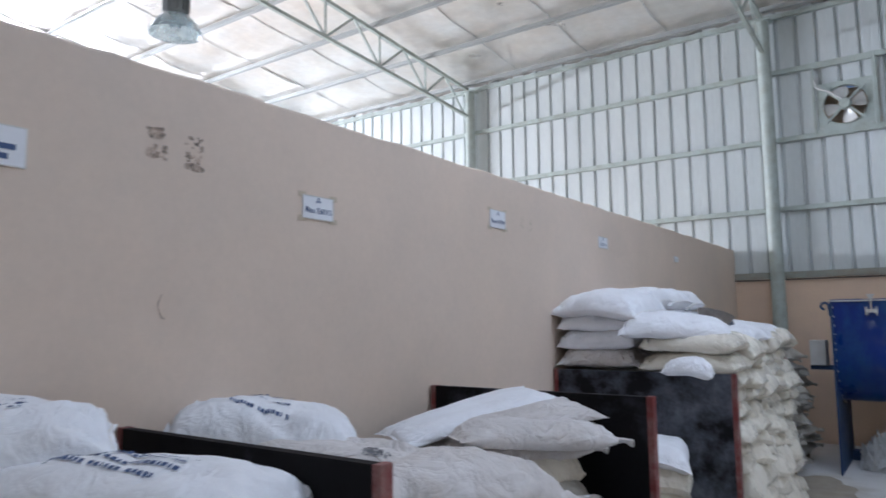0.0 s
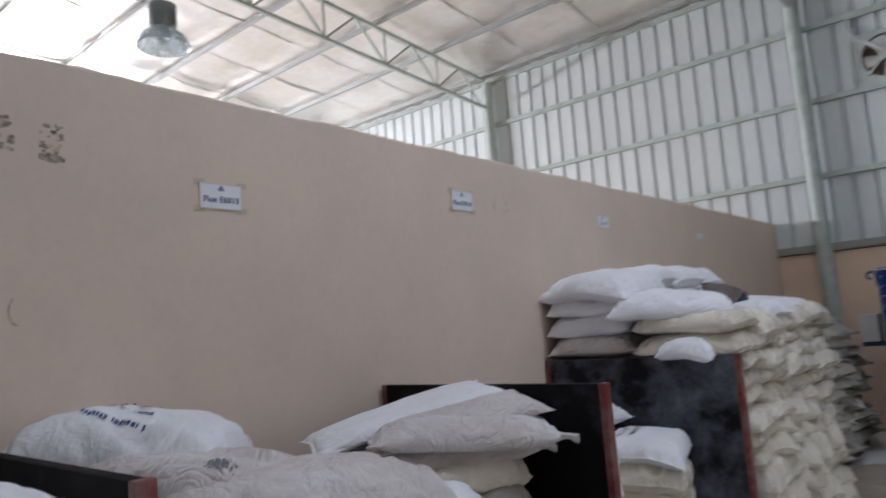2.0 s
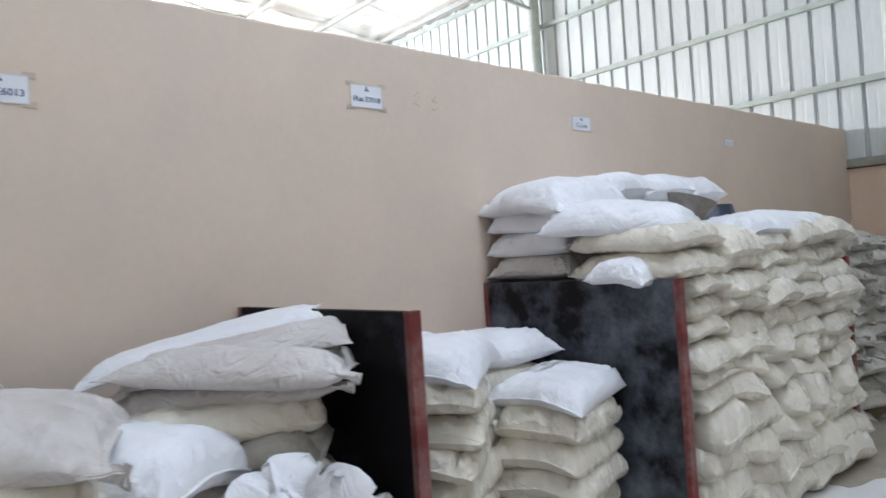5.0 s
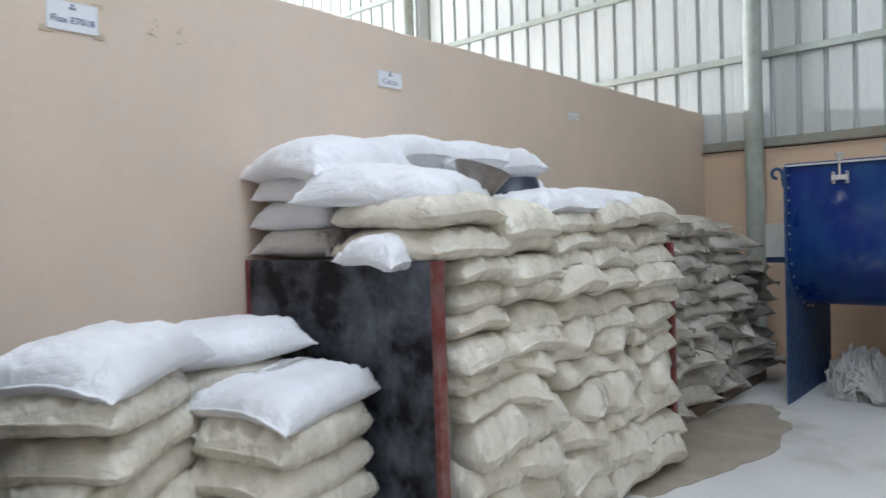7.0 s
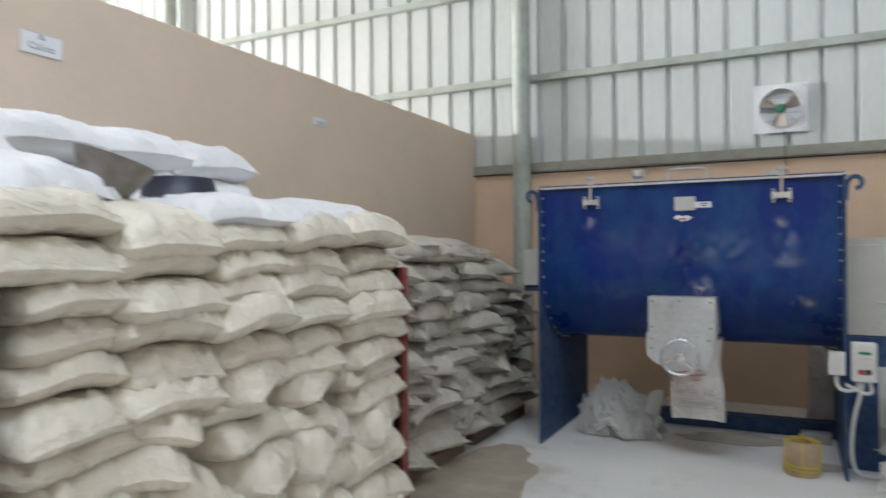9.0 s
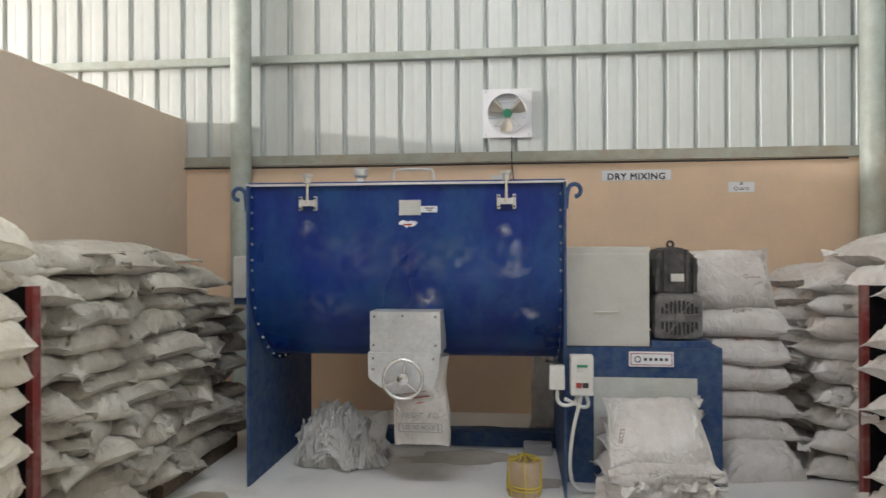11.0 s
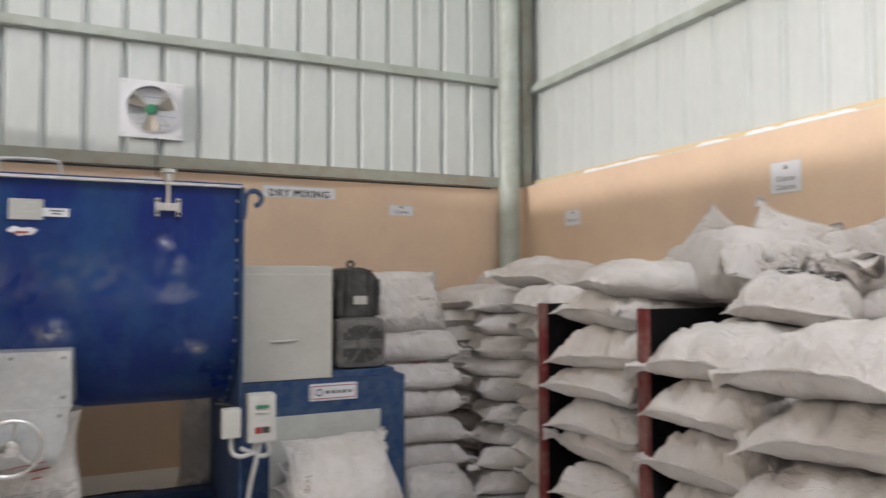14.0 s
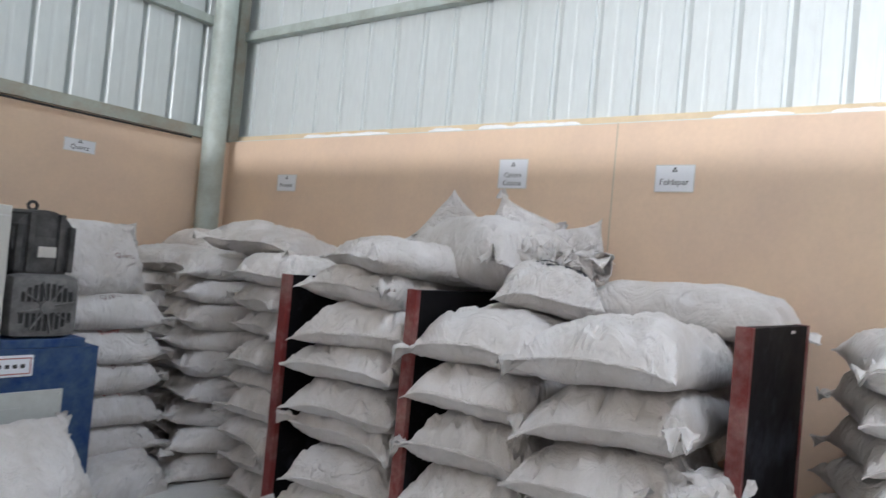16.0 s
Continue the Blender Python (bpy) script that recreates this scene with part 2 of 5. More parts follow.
def cyl(bm, a, b, r, r2=None, n=20, caps=True):
    a, b = Vector(a), Vector(b)
    d = b - a
    m = Matrix.Translation((a + b) / 2) @ d.to_track_quat("Z", "Y").to_matrix().to_4x4()
    bmesh.ops.create_cone(bm, cap_ends=caps, segments=n, radius1=r, radius2=r if r2 is None else r2, depth=d.length, matrix=m)
    return bm


def bar(bm, a, b, w, h):
    """A square bar from a to b."""
    a, b = Vector(a), Vector(b)
    d = b - a
    m = Matrix.Translation((a + b) / 2) @ d.to_track_quat("Z", "Y").to_matrix().to_4x4() @ Matrix.Diagonal((w, h, d.length, 1))
    bmesh.ops.create_cube(bm, size=1, matrix=m)
    return bm


def tube(points, r, n=8, bm=None):
    """A bent round bar or cable through points, smoothed."""
    bm = bm or bmesh.new()
    pts = [Vector(p) for p in points]
    for _ in range(2):
        out = [pts[0]]
        for p, q in zip(pts, pts[1:]):
            out += [p.lerp(q, 0.25), p.lerp(q, 0.75)]
        pts = out + [pts[-1]]
    rings = []
    side = Vector((0.31, 0.52, 0.8))
    for i, p in enumerate(pts):
        d = (pts[min(i + 1, len(pts) - 1)] - pts[max(i - 1, 0)]).normalized()
        u = d.cross(side).normalized()
        w = d.cross(u)
        rings.append([bm.verts.new(p + r * (math.cos(k * math.tau / n) * u + math.sin(k * math.tau / n) * w)) for k in range(n)])
    for a, b in zip(rings, rings[1:]):
        for k in range(n):
            bm.faces.new((a[k], a[(k + 1) % n], b[(k + 1) % n], b[k]))
    bm.faces.new(rings[0][::-1])
    bm.faces.new(rings[-1])
    return bm


def lathe(profile, n=28, bm=None, m=None):
    """A turned shape from (radius, height) pairs."""
    bm = bm or bmesh.new()
    m = m or Matrix.Identity(4)
    rings = []
    for r, z in profile:
        rings.append([bm.verts.new(m @ Vector((r * math.cos(k * math.tau / n), r * math.sin(k * math.tau / n), z))) for k in range(n)])
    for a, b in zip(rings, rings[1:]):
        for k in range(n):
            bm.faces.new((a[k], a[(k + 1) % n], b[(k + 1) % n], b[k]))
    for ring, flip in ((rings[0], True), (rings[-1], False)) if profile[0] != profile[-1] else ():
        if (ring[0].co - ring[n // 2].co).length > 1e-4:
            bm.faces.new(ring[::-1] if flip else ring)
    return bm


def torus(R, r, n=36, k=10, bm=None, m=None):
    return lathe([(R + r * math.cos(a % k * math.tau / k), r * math.sin(a % k * math.tau / k)) for a in range(k + 1)], n, bm, m)


def prism(outline, y0, y1, bm=None, m=None):
    """An x-z outline pushed from y0 to y1."""
    bm = bm or bmesh.new()
    m = m or Matrix.Identity(4)
    a = [bm.verts.new(m @ Vector((x, y0, z))) for x, z in outline]
    b = [bm.verts.new(m @ Vector((x, y1, z))) for x, z in outline]
    bm.faces.new(a)
    bm.faces.new(b[::-1])
    for i in range(len(a)):
        j = (i + 1) % len(a)
        bm.faces.new((a[j], a[i], b[i], b[j]))
    return bm


def thicken(bm, t):
    """Gives an open sheet a back side t behind its front."""
    bm.normal_update()
    faces, rim = bm.faces[:], [e for e in bm.edges if len(e.link_faces) == 1]
    pair = {v: bm.verts.new(v.co - v.normal * t) for v in bm.verts[:]}
    ends = [(e.verts[0], e.verts[1]) for e in rim]
    for f in faces:
        bm.faces.new([pair[v] for v in reversed(f.verts)])
    for a, b in ends:
        bm.faces.new((a, b, pair[b], pair[a]))
    return bm


def text_mesh(words, size, squash=1.0, bold=0.0):
    """Flat lettering in the x-y plane, centred."""
    cu = bpy.data.curves.new("lettering", "FONT")
    cu.body, cu.size, cu.align_x, cu.align_y = words, size, "CENTER", "CENTER"
    cu.resolution_u = 2
    cu.space_character = 1.1 if bold > 0.001 else 1.0
    ob = bpy.data.objects.new("lettering", cu)
    scene.collection.objects.link(ob)
    bpy.context.view_layer.update()
    me = bpy.data.meshes.new_from_object(ob.evaluated_get(bpy.context.evaluated_depsgraph_get()))
    bpy.data.objects.remove(ob)
    me.materials.clear()
    if squash != 1:
        me.transform(Matrix.Diagonal((squash, 1, 1, 1)))
    if bold:
        bm = bmesh.new()
        for i, (dx, dy) in enumerate(((-1, -1), (1, -1), (-1, 1), (1, 1))):
            me.transform(Matrix.Translation((dx * bold, dy * bold * 0.6, 0.0002 * i)))
            bm.from_mesh(me)
            me.transform(Matrix.Translation((-dx * bold, -dy * bold * 0.6, -0.0002 * i)))
        bm.to_mesh(me)
        bm.free()
    return me


# ---- large structure ----
XW, XE, YN = -1.90, 3.805, 10.0
RISE = 0.09


def roof_z(y):
    return 5.63 + RISE * (9.95 - y) if y > -2.0 else 5.63 + RISE * 11.95 + RISE * (y + 2.0)


def struct(name, bm, material, label, category, smooth=False):
    return tagged(part(name, bm, material, None, "", smooth), label, category, "", "structure")


struct("ground", box(-400, 400, -400, 400, -0.32, -0.22), STAIN, "dry earth ground outside the hall", "ground")
struct("floor", box(-14, 4.1, -12, 10.2, -0.2, 0.0), CONCRETE, "grey concrete floor dusted with white powder", "floor")
# partition wall with an uneven rendered top edge
bm = bmesh.new()
rnd = random.Random(5)
ys = [-12 + i * 0.11 for i in range(201)]
ys = [y for y in ys if y < 10.0] + [10.0]
top = [2.478 + rnd.uniform(-0.006, 0.006) for _ in ys]
rows4 = [[bm.verts.new(p) for p in ((XW, y, 0), (XW, y, t - 0.012), (XW - 0.015, y, t), (XW - 0.23, y, t), (XW - 0.23, y, 0))] for y, t in zip(ys, top)]
for a, b in zip(rows4, rows4[1:]):
    for i in range(4):
        bm.faces.new((a[i], b[i], b[i + 1], a[i + 1]))
bm.faces.new(rows4[0])
bm.faces.new(rows4[-1][::-1])
struct("wall_west", bm, MUD, "pale peach plastered partition wall with a rough top", "wall")
struct("wall_north", box(-14, 4.1, YN, YN + 0.2, 0, 2.07), PEACH, "peach painted low masonry wall under metal cladding", "wall")
bm = box(XE, XE + 0.2, -12, YN, 0, 2.07)
struct("wall_east", bm, PEACH, "peach painted low masonry wall with a ledge", "wall")
struct("wall_joint", box(XE - 0.003, XE + 0.002, 6.735, 6.742, 0.9, 2.07), TAPE, "thin vertical crack in the peach wall", "wall joint")
struct("pilaster", box(XE - 0.09, XE + 0.001, YN - 0.09, YN + 0.001, 0, 2.06, bevel=0.006), PEACH, "narrow peach plaster pilaster in the corner", "pilaster")


def cladding(name, length, z0, z1, m, label, holes=(), pitch=0.24, start=0.0, deep=0.045):
    """Ribbed metal sheet: broad pans with narrow ribs pressed outwards."""
    xs = []
    x = start
    while x < length:
        for dx, d in ((0, 0.0), (0.004, deep), (0.022, deep), (0.052, 0.0), (0.125, 0.0), (0.130, 0.0012), (0.150, 0.0012), (0.155, 0.0)):
            xs.append((x + dx, d))
        x += pitch
    for hx0, hx1, _, _ in holes:
        xs += [(hx0, 0.0), (hx1, 0.0)]
    xs.sort()
    zs = sorted({z0, z1, *[h for hole in holes for h in hole[2:]]})
    bm = bmesh.new()
    grid = [[bm.verts.new(m @ Vector((x, d, z))) for z in zs] for x, d in xs]
    for i in range(len(xs) - 1):
        for j in range(len(zs) - 1):
            cx, cz = (xs[i][0] + xs[i + 1][0]) / 2, (zs[j] + zs[j + 1]) / 2
            if any(a < cx < b and c < cz < d for a, b, c, d in holes):
                continue
            bm.faces.new((grid[i][j], grid[i + 1][j], grid[i + 1][j + 1], grid[i][j + 1]))
    thicken(bm, 0.002)
    return struct(name, bm, SHEET, label, "metal wall cladding")


X0 = -14.0
cladding("wall_north_cladding", 18.0, 2.10, 5.75, pose(X0, YN + 0.03, 0), "ribbed galvanised metal cladding on the hall wall",
         ((0.72 - X0, 1.02 - X0, 2.32, 2.62), (-0.72 - X0, -0.22 - X0, 3.98, 4.48)), start=0.03)
cladding("wall_east_cladding", 22.0, 2.12, 7.2, pose(XE + 0.13, 10.1, 0, 0, 0, -90), "ribbed galvanised metal cladding above the low wall", deep=0.016)
# sill beams and flashing where the sheets meet the masonry
bm = box(-14, XE, YN - 0.035, YN + 0.10, 2.065, 2.10)
bx(bm, -14, XE, YN - 0.03, YN - 0.022, 2.10, 2.15)
struct("sill_north", bm, SILLM, "dull grey steel sill channel along the wall", "sill")
struct("sill_east", box(XE + 0.012, XE + 0.2, -12, YN, 2.07, 2.078), SHEET, "bare metal flashing on the wall ledge", "sill")
struct("trim", box(XE + 0.085, XE + 0.12, -12, YN - 0.05, 2.078, 2.128, bevel=0.004), YELLOW, "yellow timber strip along the ledge", "trim")
for i, (a, b) in enumerate(((9.05, 8.35), (7.95, 7.75), (7.55, 7.0), (6.25, 5.95), (5.75, 5.4), (5.2, 5.0))):
    bm = bmesh.new()
    r3 = random.Random(i)
    y = a
    while y > b:
        s = r3.uniform(0.03, 0.055)
        bmesh.ops.create_icosphere(bm, subdivisions=2, radius=s, matrix=Matrix.LocRotScale((XE + 0.05, y, 2.082), None, (0.7, 1.4, 0.5)))
        y -= s * 1.3
    tagged(part("filler_foam", bm, FOAM, None, "", True), "white filler foam squeezed along the wall ledge", "filler foam", "foam on the ledge", "stuff")
# wall out of view; its wide opening is added for the south fill lamp
struct("wall_south", prism([(-14, 0), (-3, 0), (-3, 4.2), (4.1, 4.2), (4.1, roof_z(-11.9)), (-14, roof_z(-11.9))], -12.2, -12.0), SHEET, "unseen metal clad far wall with an added wide opening", "wall")
mw = pose(-14, 0, 0, 0, 0, 90)
struct("wall_hall_end", prism([(-12.2, 0), (10.2, 0), (10.2, 3.5), (-12.2, 3.5)], 0, 0.15, m=mw), SHEET, "metal clad end wall under a strip window", "wall")
struct("wall_hall_end_upper", prism([(-12.2, 3.94), (10.2, 3.94), (10.2, 5.65), (-2, 6.9), (-12.2, 5.7)], 0, 0.15, m=mw), SHEET, "metal clad end wall above a strip window", "wall")

# foil roof lining, sagging between the purlins
bm = bmesh.new()
PITCH = 1.2
# openings made up in the lining to hold the overhead fill lamps
fill_openings = ((-1.1, 2.9, 0.7, 1.7), (-1.1, 2.9, 3.5, 4.5), (-11, -7, 0.7, 1.7))
xs = [-14 + i * 0.15 for i in range(122)]
ysr = [10.1 - i * 0.1 for i in range(222)]
noise.seed_set(3)
grid = []


def foil_z(x, y):
    ph = ((9.75 - y) / PITCH) % 1.0
    sag = -0.05 * math.sin(math.pi * ph) * (0.6 + 0.5 * noise.noise((x * 0.5, y * 0.3, 0)))
    wr = 0.022 * noise.noise((x * 2.2, y * 1.2, 4)) + 0.012 * noise.noise((x * 6, y * 2.5, 9))
    if y > 9.3:
        wr += 0.035 * math.sin(x * 14 + 2 * noise.noise((x, 0, 2))) * (y - 9.3)
    return roof_z(y) + 0.05 + sag + wr


for x in xs:
    grid.append([bm.verts.new((x, y, foil_z(x, y))) for y in ysr])
for i in range(len(xs) - 1):
    for j in range(len(ysr) - 1):
        cx, cy = (xs[i] + xs[i + 1]) / 2, (ysr[j] + ysr[j + 1]) / 2
        if not any(a < cx < b and c < cy < d for a, b, c, d in fill_openings):
            bm.faces.new((grid[i][j], grid[i][j + 1], grid[i + 1][j + 1], grid[i + 1][j]))
struct("ceiling", bm, FOIL, "wrinkled silver foil insulation under the roof", "ceiling", True)
# overlaps of the foil sheets, hanging open a little
for k in range(14):
    bm = bmesh.new()
    x = -13.6 + 1.22 * k
    edge = []
    for y in ysr[2:160]:
        xx = x + 0.05 * noise.noise((k, y * 0.8, 1))
        gap = 0.006 + 0.03 * max(0, noise.noise((k * 3.1, y * 1.7, 6)))
        z = foil_z(xx, y)
        edge.append((bm.verts.new((xx, y, z - 0.004)), bm.verts.new((xx + 0.018, y, z - 0.004 - gap))))
    for p, q in zip(edge, edge[1:]):
        bm.faces.new((p[0], q[0], q[1], p[1]))
    thicken(bm, 0.001)
    struct("foil_lap", bm, PURLIN, "loose overlap between two foil insulation sheets", "foil seam")
# unseen pale panes added over the fill lamp openings
for a, b, c, d in fill_openings:
    struct("roof_light", box(a - 0.1, b + 0.1, c - 0.1, d + 0.1, roof_z((c + d) / 2) + 0.2, roof_z((c + d) / 2) + 0.21), FROST, "added translucent sheet above an overhead fill lamp", "roof light")
bm = bmesh.new()
a = [bm.verts.new((x, y, roof_z(y) + 0.32)) for x in (-14.5, 4.4) for y in (10.6, -2.0, -12.6)]
bm.faces.new((a[0], a[1], a[4], a[3]))
bm.faces.new((a[1], a[2], a[5], a[4]))
thicken(bm, 0.01)
struct("roof", bm, SHEET, "metal roof sheeting over the hall", "roof")
y = 9.75
while y > -11.5:
    bm = bmesh.new()
    z = roof_z(y)
    bx(bm, -14, 4.0, y - 0.03, y + 0.03, z - 0.06, z - 0.002)
    tagged(part("purlin", bm, PURLIN), "painted steel roof purlin carrying the foil", "purlin", "roof purlins", "structure")
    y -= PITCH
for z in (2.97, 3.89, 4.81, 5.58):
    bm = box(-14, XE + 0.1, YN - 0.035, YN + 0.024, z - 0.035, z - 0.028)
    bx(bm, -14, XE + 0.1, YN - 0.035, YN - 0.028, z - 0.03, z + 0.03)
    tagged(part("girt", bm, STEEL), "painted steel girt behind the cladding", "girt", "wall girts", "structure")
for z in (2.92, 3.85, 4.78, 5.6):
    bm = box(XE + 0.06, XE + 0.122, -12, YN - 0.05, z - 0.035, z - 0.028)
    bx(bm, XE + 0.06, XE + 0.067, -12, YN - 0.05, z - 0.03, z + 0.03)
    tagged(part("girt", bm, STEEL), "painted steel girt behind the cladding", "girt", "wall girts", "structure")
struct("corner_post", box(XE + 0.0, XE + 0.09, YN - 0.07, YN + 0.02, 2.08, 5.6), SILLM, "steel corner angle between the clad walls", "corner post")
for cx in (-10.8, -6.06, -1.36, 3.64):
    col = thing("steel_column", pose(cx, 9.88, 0), "painted tubular steel column carrying a roof truss", "column", "hall columns", "structure")
    part("shaft", cyl(bmesh.new(), (0, 0, 0), (0, 0, 5.5), 0.086, n=28), STEEL, col, "", True)
    part("base_plate", box(-0.15, 0.15, -0.11, 0.11, 0, 0.016, bevel=0.003), STEEL, col)
    part("cap_plate", box(-0.12, 0.12, -0.11, 0.11, 5.5, 5.515, bevel=0.003), STEEL, col)
    tr = thing("roof_truss", pose(cx, 0, 0), "painted steel lattice roof truss with angle web members", "roof truss", "roof trusses", "structure")
    zt, zb = (lambda y: roof_z(y) - 0.10), (lambda y: 5.08 + 0.077 * (9.75 - y))
    for nm, zf, w in (("top_chord", zt, 0.05), ("bottom_chord", zb, 0.045)):
        part(nm, bar(bmesh.new(), (0, 9.82, zf(9.82)), (0, -2, zf(-2)), w, w), STEEL, tr)
    y = 9.7
    while y > -1.5:
        part("web_member", bar(bmesh.new(), (0, y, zb(y)), (0, y - 0.55, zt(y - 0.55)), 0.028, 0.028), STEEL, tr)
        part("web_member", bar(bmesh.new(), (0, y - 0.55, zt(y - 0.55)), (0, y - 1.1, zb(y - 1.1)), 0.028, 0.028), STEEL, tr)
        part("web_member", bar(bmesh.new(), (0, y - 1.1, zb(y - 1.1)), (0, y - 1.1, zt(y - 1.1)), 0.024, 0.024), STEEL, tr)
        y -= 1.1

# ---- signs on the walls ----
FACING = {"west": (90, 0, 90), "north": (90, 0, 0), "east": (90, 0, -90)}


def sign(words, x, y, z, w, h, wall, label, size, ink=INK, emblem=True, bold=0.0, tape=False, second=""):
    s = thing("wall_sign", pose(x, y, z, *FACING[wall]), label, "sign", "signs above the sacks")
    part("sheet", box(-w / 2, w / 2, -h / 2, h / 2, 0.002, 0.004), PAPER, s)
    e = 0.004
    bm = bmesh.new()
    for a in ((-w / 2, w / 2, -h / 2, -h / 2 + e), (-w / 2, w / 2, h / 2 - e, h / 2), (-w / 2, -w / 2 + e, -h / 2, h / 2), (w / 2 - e, w / 2, -h / 2, h / 2)):
        bx(bm, *a, 0.004, 0.0048)
    part("border", bm, DULLSTEEL, s)
    if words:
        for line, yy in ((words, -0.14 * h if not second else -0.05 * h), (second, -0.32 * h)):
            if not line:
                continue
            me = text_mesh(line, size, 1.0, bold)
            me.transform(Matrix.Translation((0, yy, 0.0052)))
            link_mesh("lettering", me, ink, s)
    else:
        for yy, ww in ((-0.02, 0.7), (-0.26, 0.5)):
            part("lettering", box(-w * ww / 2, w * ww / 2, h * (yy - 0.07), h * (yy + 0.07), 0.004, 0.0055), ink, s)
    if emblem:
        bm = bmesh.new()
        for a in (90, 210, 330):
            c = Vector((0.008 * math.cos(radians(a)), h * 0.3 + 0.008 * math.sin(radians(a)), 0.0052))
            bmesh.ops.create_circle(bm, cap_ends=True, segments=10, radius=0.006, matrix=Matrix.Translation(c))
        part("emblem", bm, ink, s)
    if tape:
        for sx in (-1, 1):
            for sy in (-1, 1):
                part("tape", box(sx * w / 2 - 0.022, sx * w / 2 + 0.022, sy * h / 2 - 0.012, sy * h / 2 + 0.012, 0.001, 0.003), TAPE, s)
    return s


sign("", XW, 0.93, 2.09, 0.21, 0.125, "west", "white paper sign with blurred blue lettering", 0.04, BLUEINK)
sign("Flux E6013", XW, 2.252, 2.063, 0.19, 0.105, "west", "white paper sign reading Flux E6013 taped to wall", 0.036, BLUEINK, True, 0.0006, True)
sign("Flux E7018", XW, 3.80, 2.19, 0.19, 0.115, "west", "white paper sign reading Flux E7018 taped to wall", 0.036, BLUEINK, True, 0.0006, True)
sign("Calcite", XW, 5.475, 2.187, 0.19, 0.095, "west", "white paper sign reading Calcite above the tall pile", 0.042, BLUEINK)
sign("", XW, 7.42, 2.18, 0.15, 0.06, "west", "small faded paper label high on wall", 0.03, DULLSTEEL, False)
sign("DRY MIXING", 1.90, YN, 1.943, 0.55, 0.088, "north", "white sign reading DRY MIXING in bold capitals", 0.074, INK, False, 0.0022)
sign("Quartz", 2.715, YN, 1.838, 0.205, 0.085, "north", "white paper sign reading Quartz on peach wall", 0.042)
sign("Fluorspar", XE, 9.205, 1.755, 0.20, 0.12, "east", "white paper sign reading Fluorspar on peach wall", 0.036)
sign("Calcite", XE, 7.33, 1.815, 0.185, 0.165, "east", "white paper sign reading Calcite Coarse on wall", 0.04, INK, True, 0.0, False, "Coarse")
sign("Feldspar", XE, 6.43, 1.79, 0.19, 0.132, "east", "white paper sign reading Feldspar on peach wall", 0.042)
for i, (yy, zz, ww, hh) in enumerate(((1.46, 2.235, 0.07, 0.035), (1.47, 2.165, 0.075, 0.05), (1.62, 2.20, 0.07, 0.10), (1.62, 2.135, 0.07, 0.02))):
    bm = bmesh.new()
    r4 = random.Random(i + 3)
    for _ in range(26):
        a, b = r4.uniform(-ww / 2, ww / 2), r4.uniform(-hh / 2, hh / 2)
        s = r4.uniform(0.004, 0.010)
        bx(bm, XW - 0.001, XW + 0.0012 + 0.0002 * r4.random(), yy + a - s, yy + a + s * 0.7, zz + b - s * 0.6, zz + b + s * 0.8)
    tagged(part("label_residue", bm, OLDGLUE), "dark torn residue of an old label on wall", "label residue", "old labels", "stuff")
for i, (yy, zz) in enumerate(((4.12, 2.21), (4.24, 2.19))):
    bm = bmesh.new()
    r4 = random.Random(i + 13)
    for _ in range(9):
        a, b = r4.uniform(-0.02, 0.02), r4.uniform(-0.05, 0.05)
        bx(bm, XW - 0.001, XW + 0.0012, yy + a - 0.006, yy + a + 0.006, zz + b - 0.004, zz + b + 0.004)
    tagged(part("label_residue", bm, TAPE), "pale torn residue of an old label on wall", "label residue", "old labels", "stuff")
part_crack = tube([(XW + 0.001, 1.50, 1.66), (XW + 0.001, 1.485, 1.62), (XW + 0.001, 1.50, 1.58), (XW + 0.001, 1.515, 1.575)], 0.002, 6)
tagged(part("wall_scuff", part_crack, OLDGLUE), "small dark scuff mark on the plaster wall", "scuff mark", "", "stuff")


# ---- ventilators ----
TAUPE = mat("dusty_beige_blade_paint", (0.42, 0.38, 0.32), 0.5, 0.1, 0.15, 9, 0.05, 60)


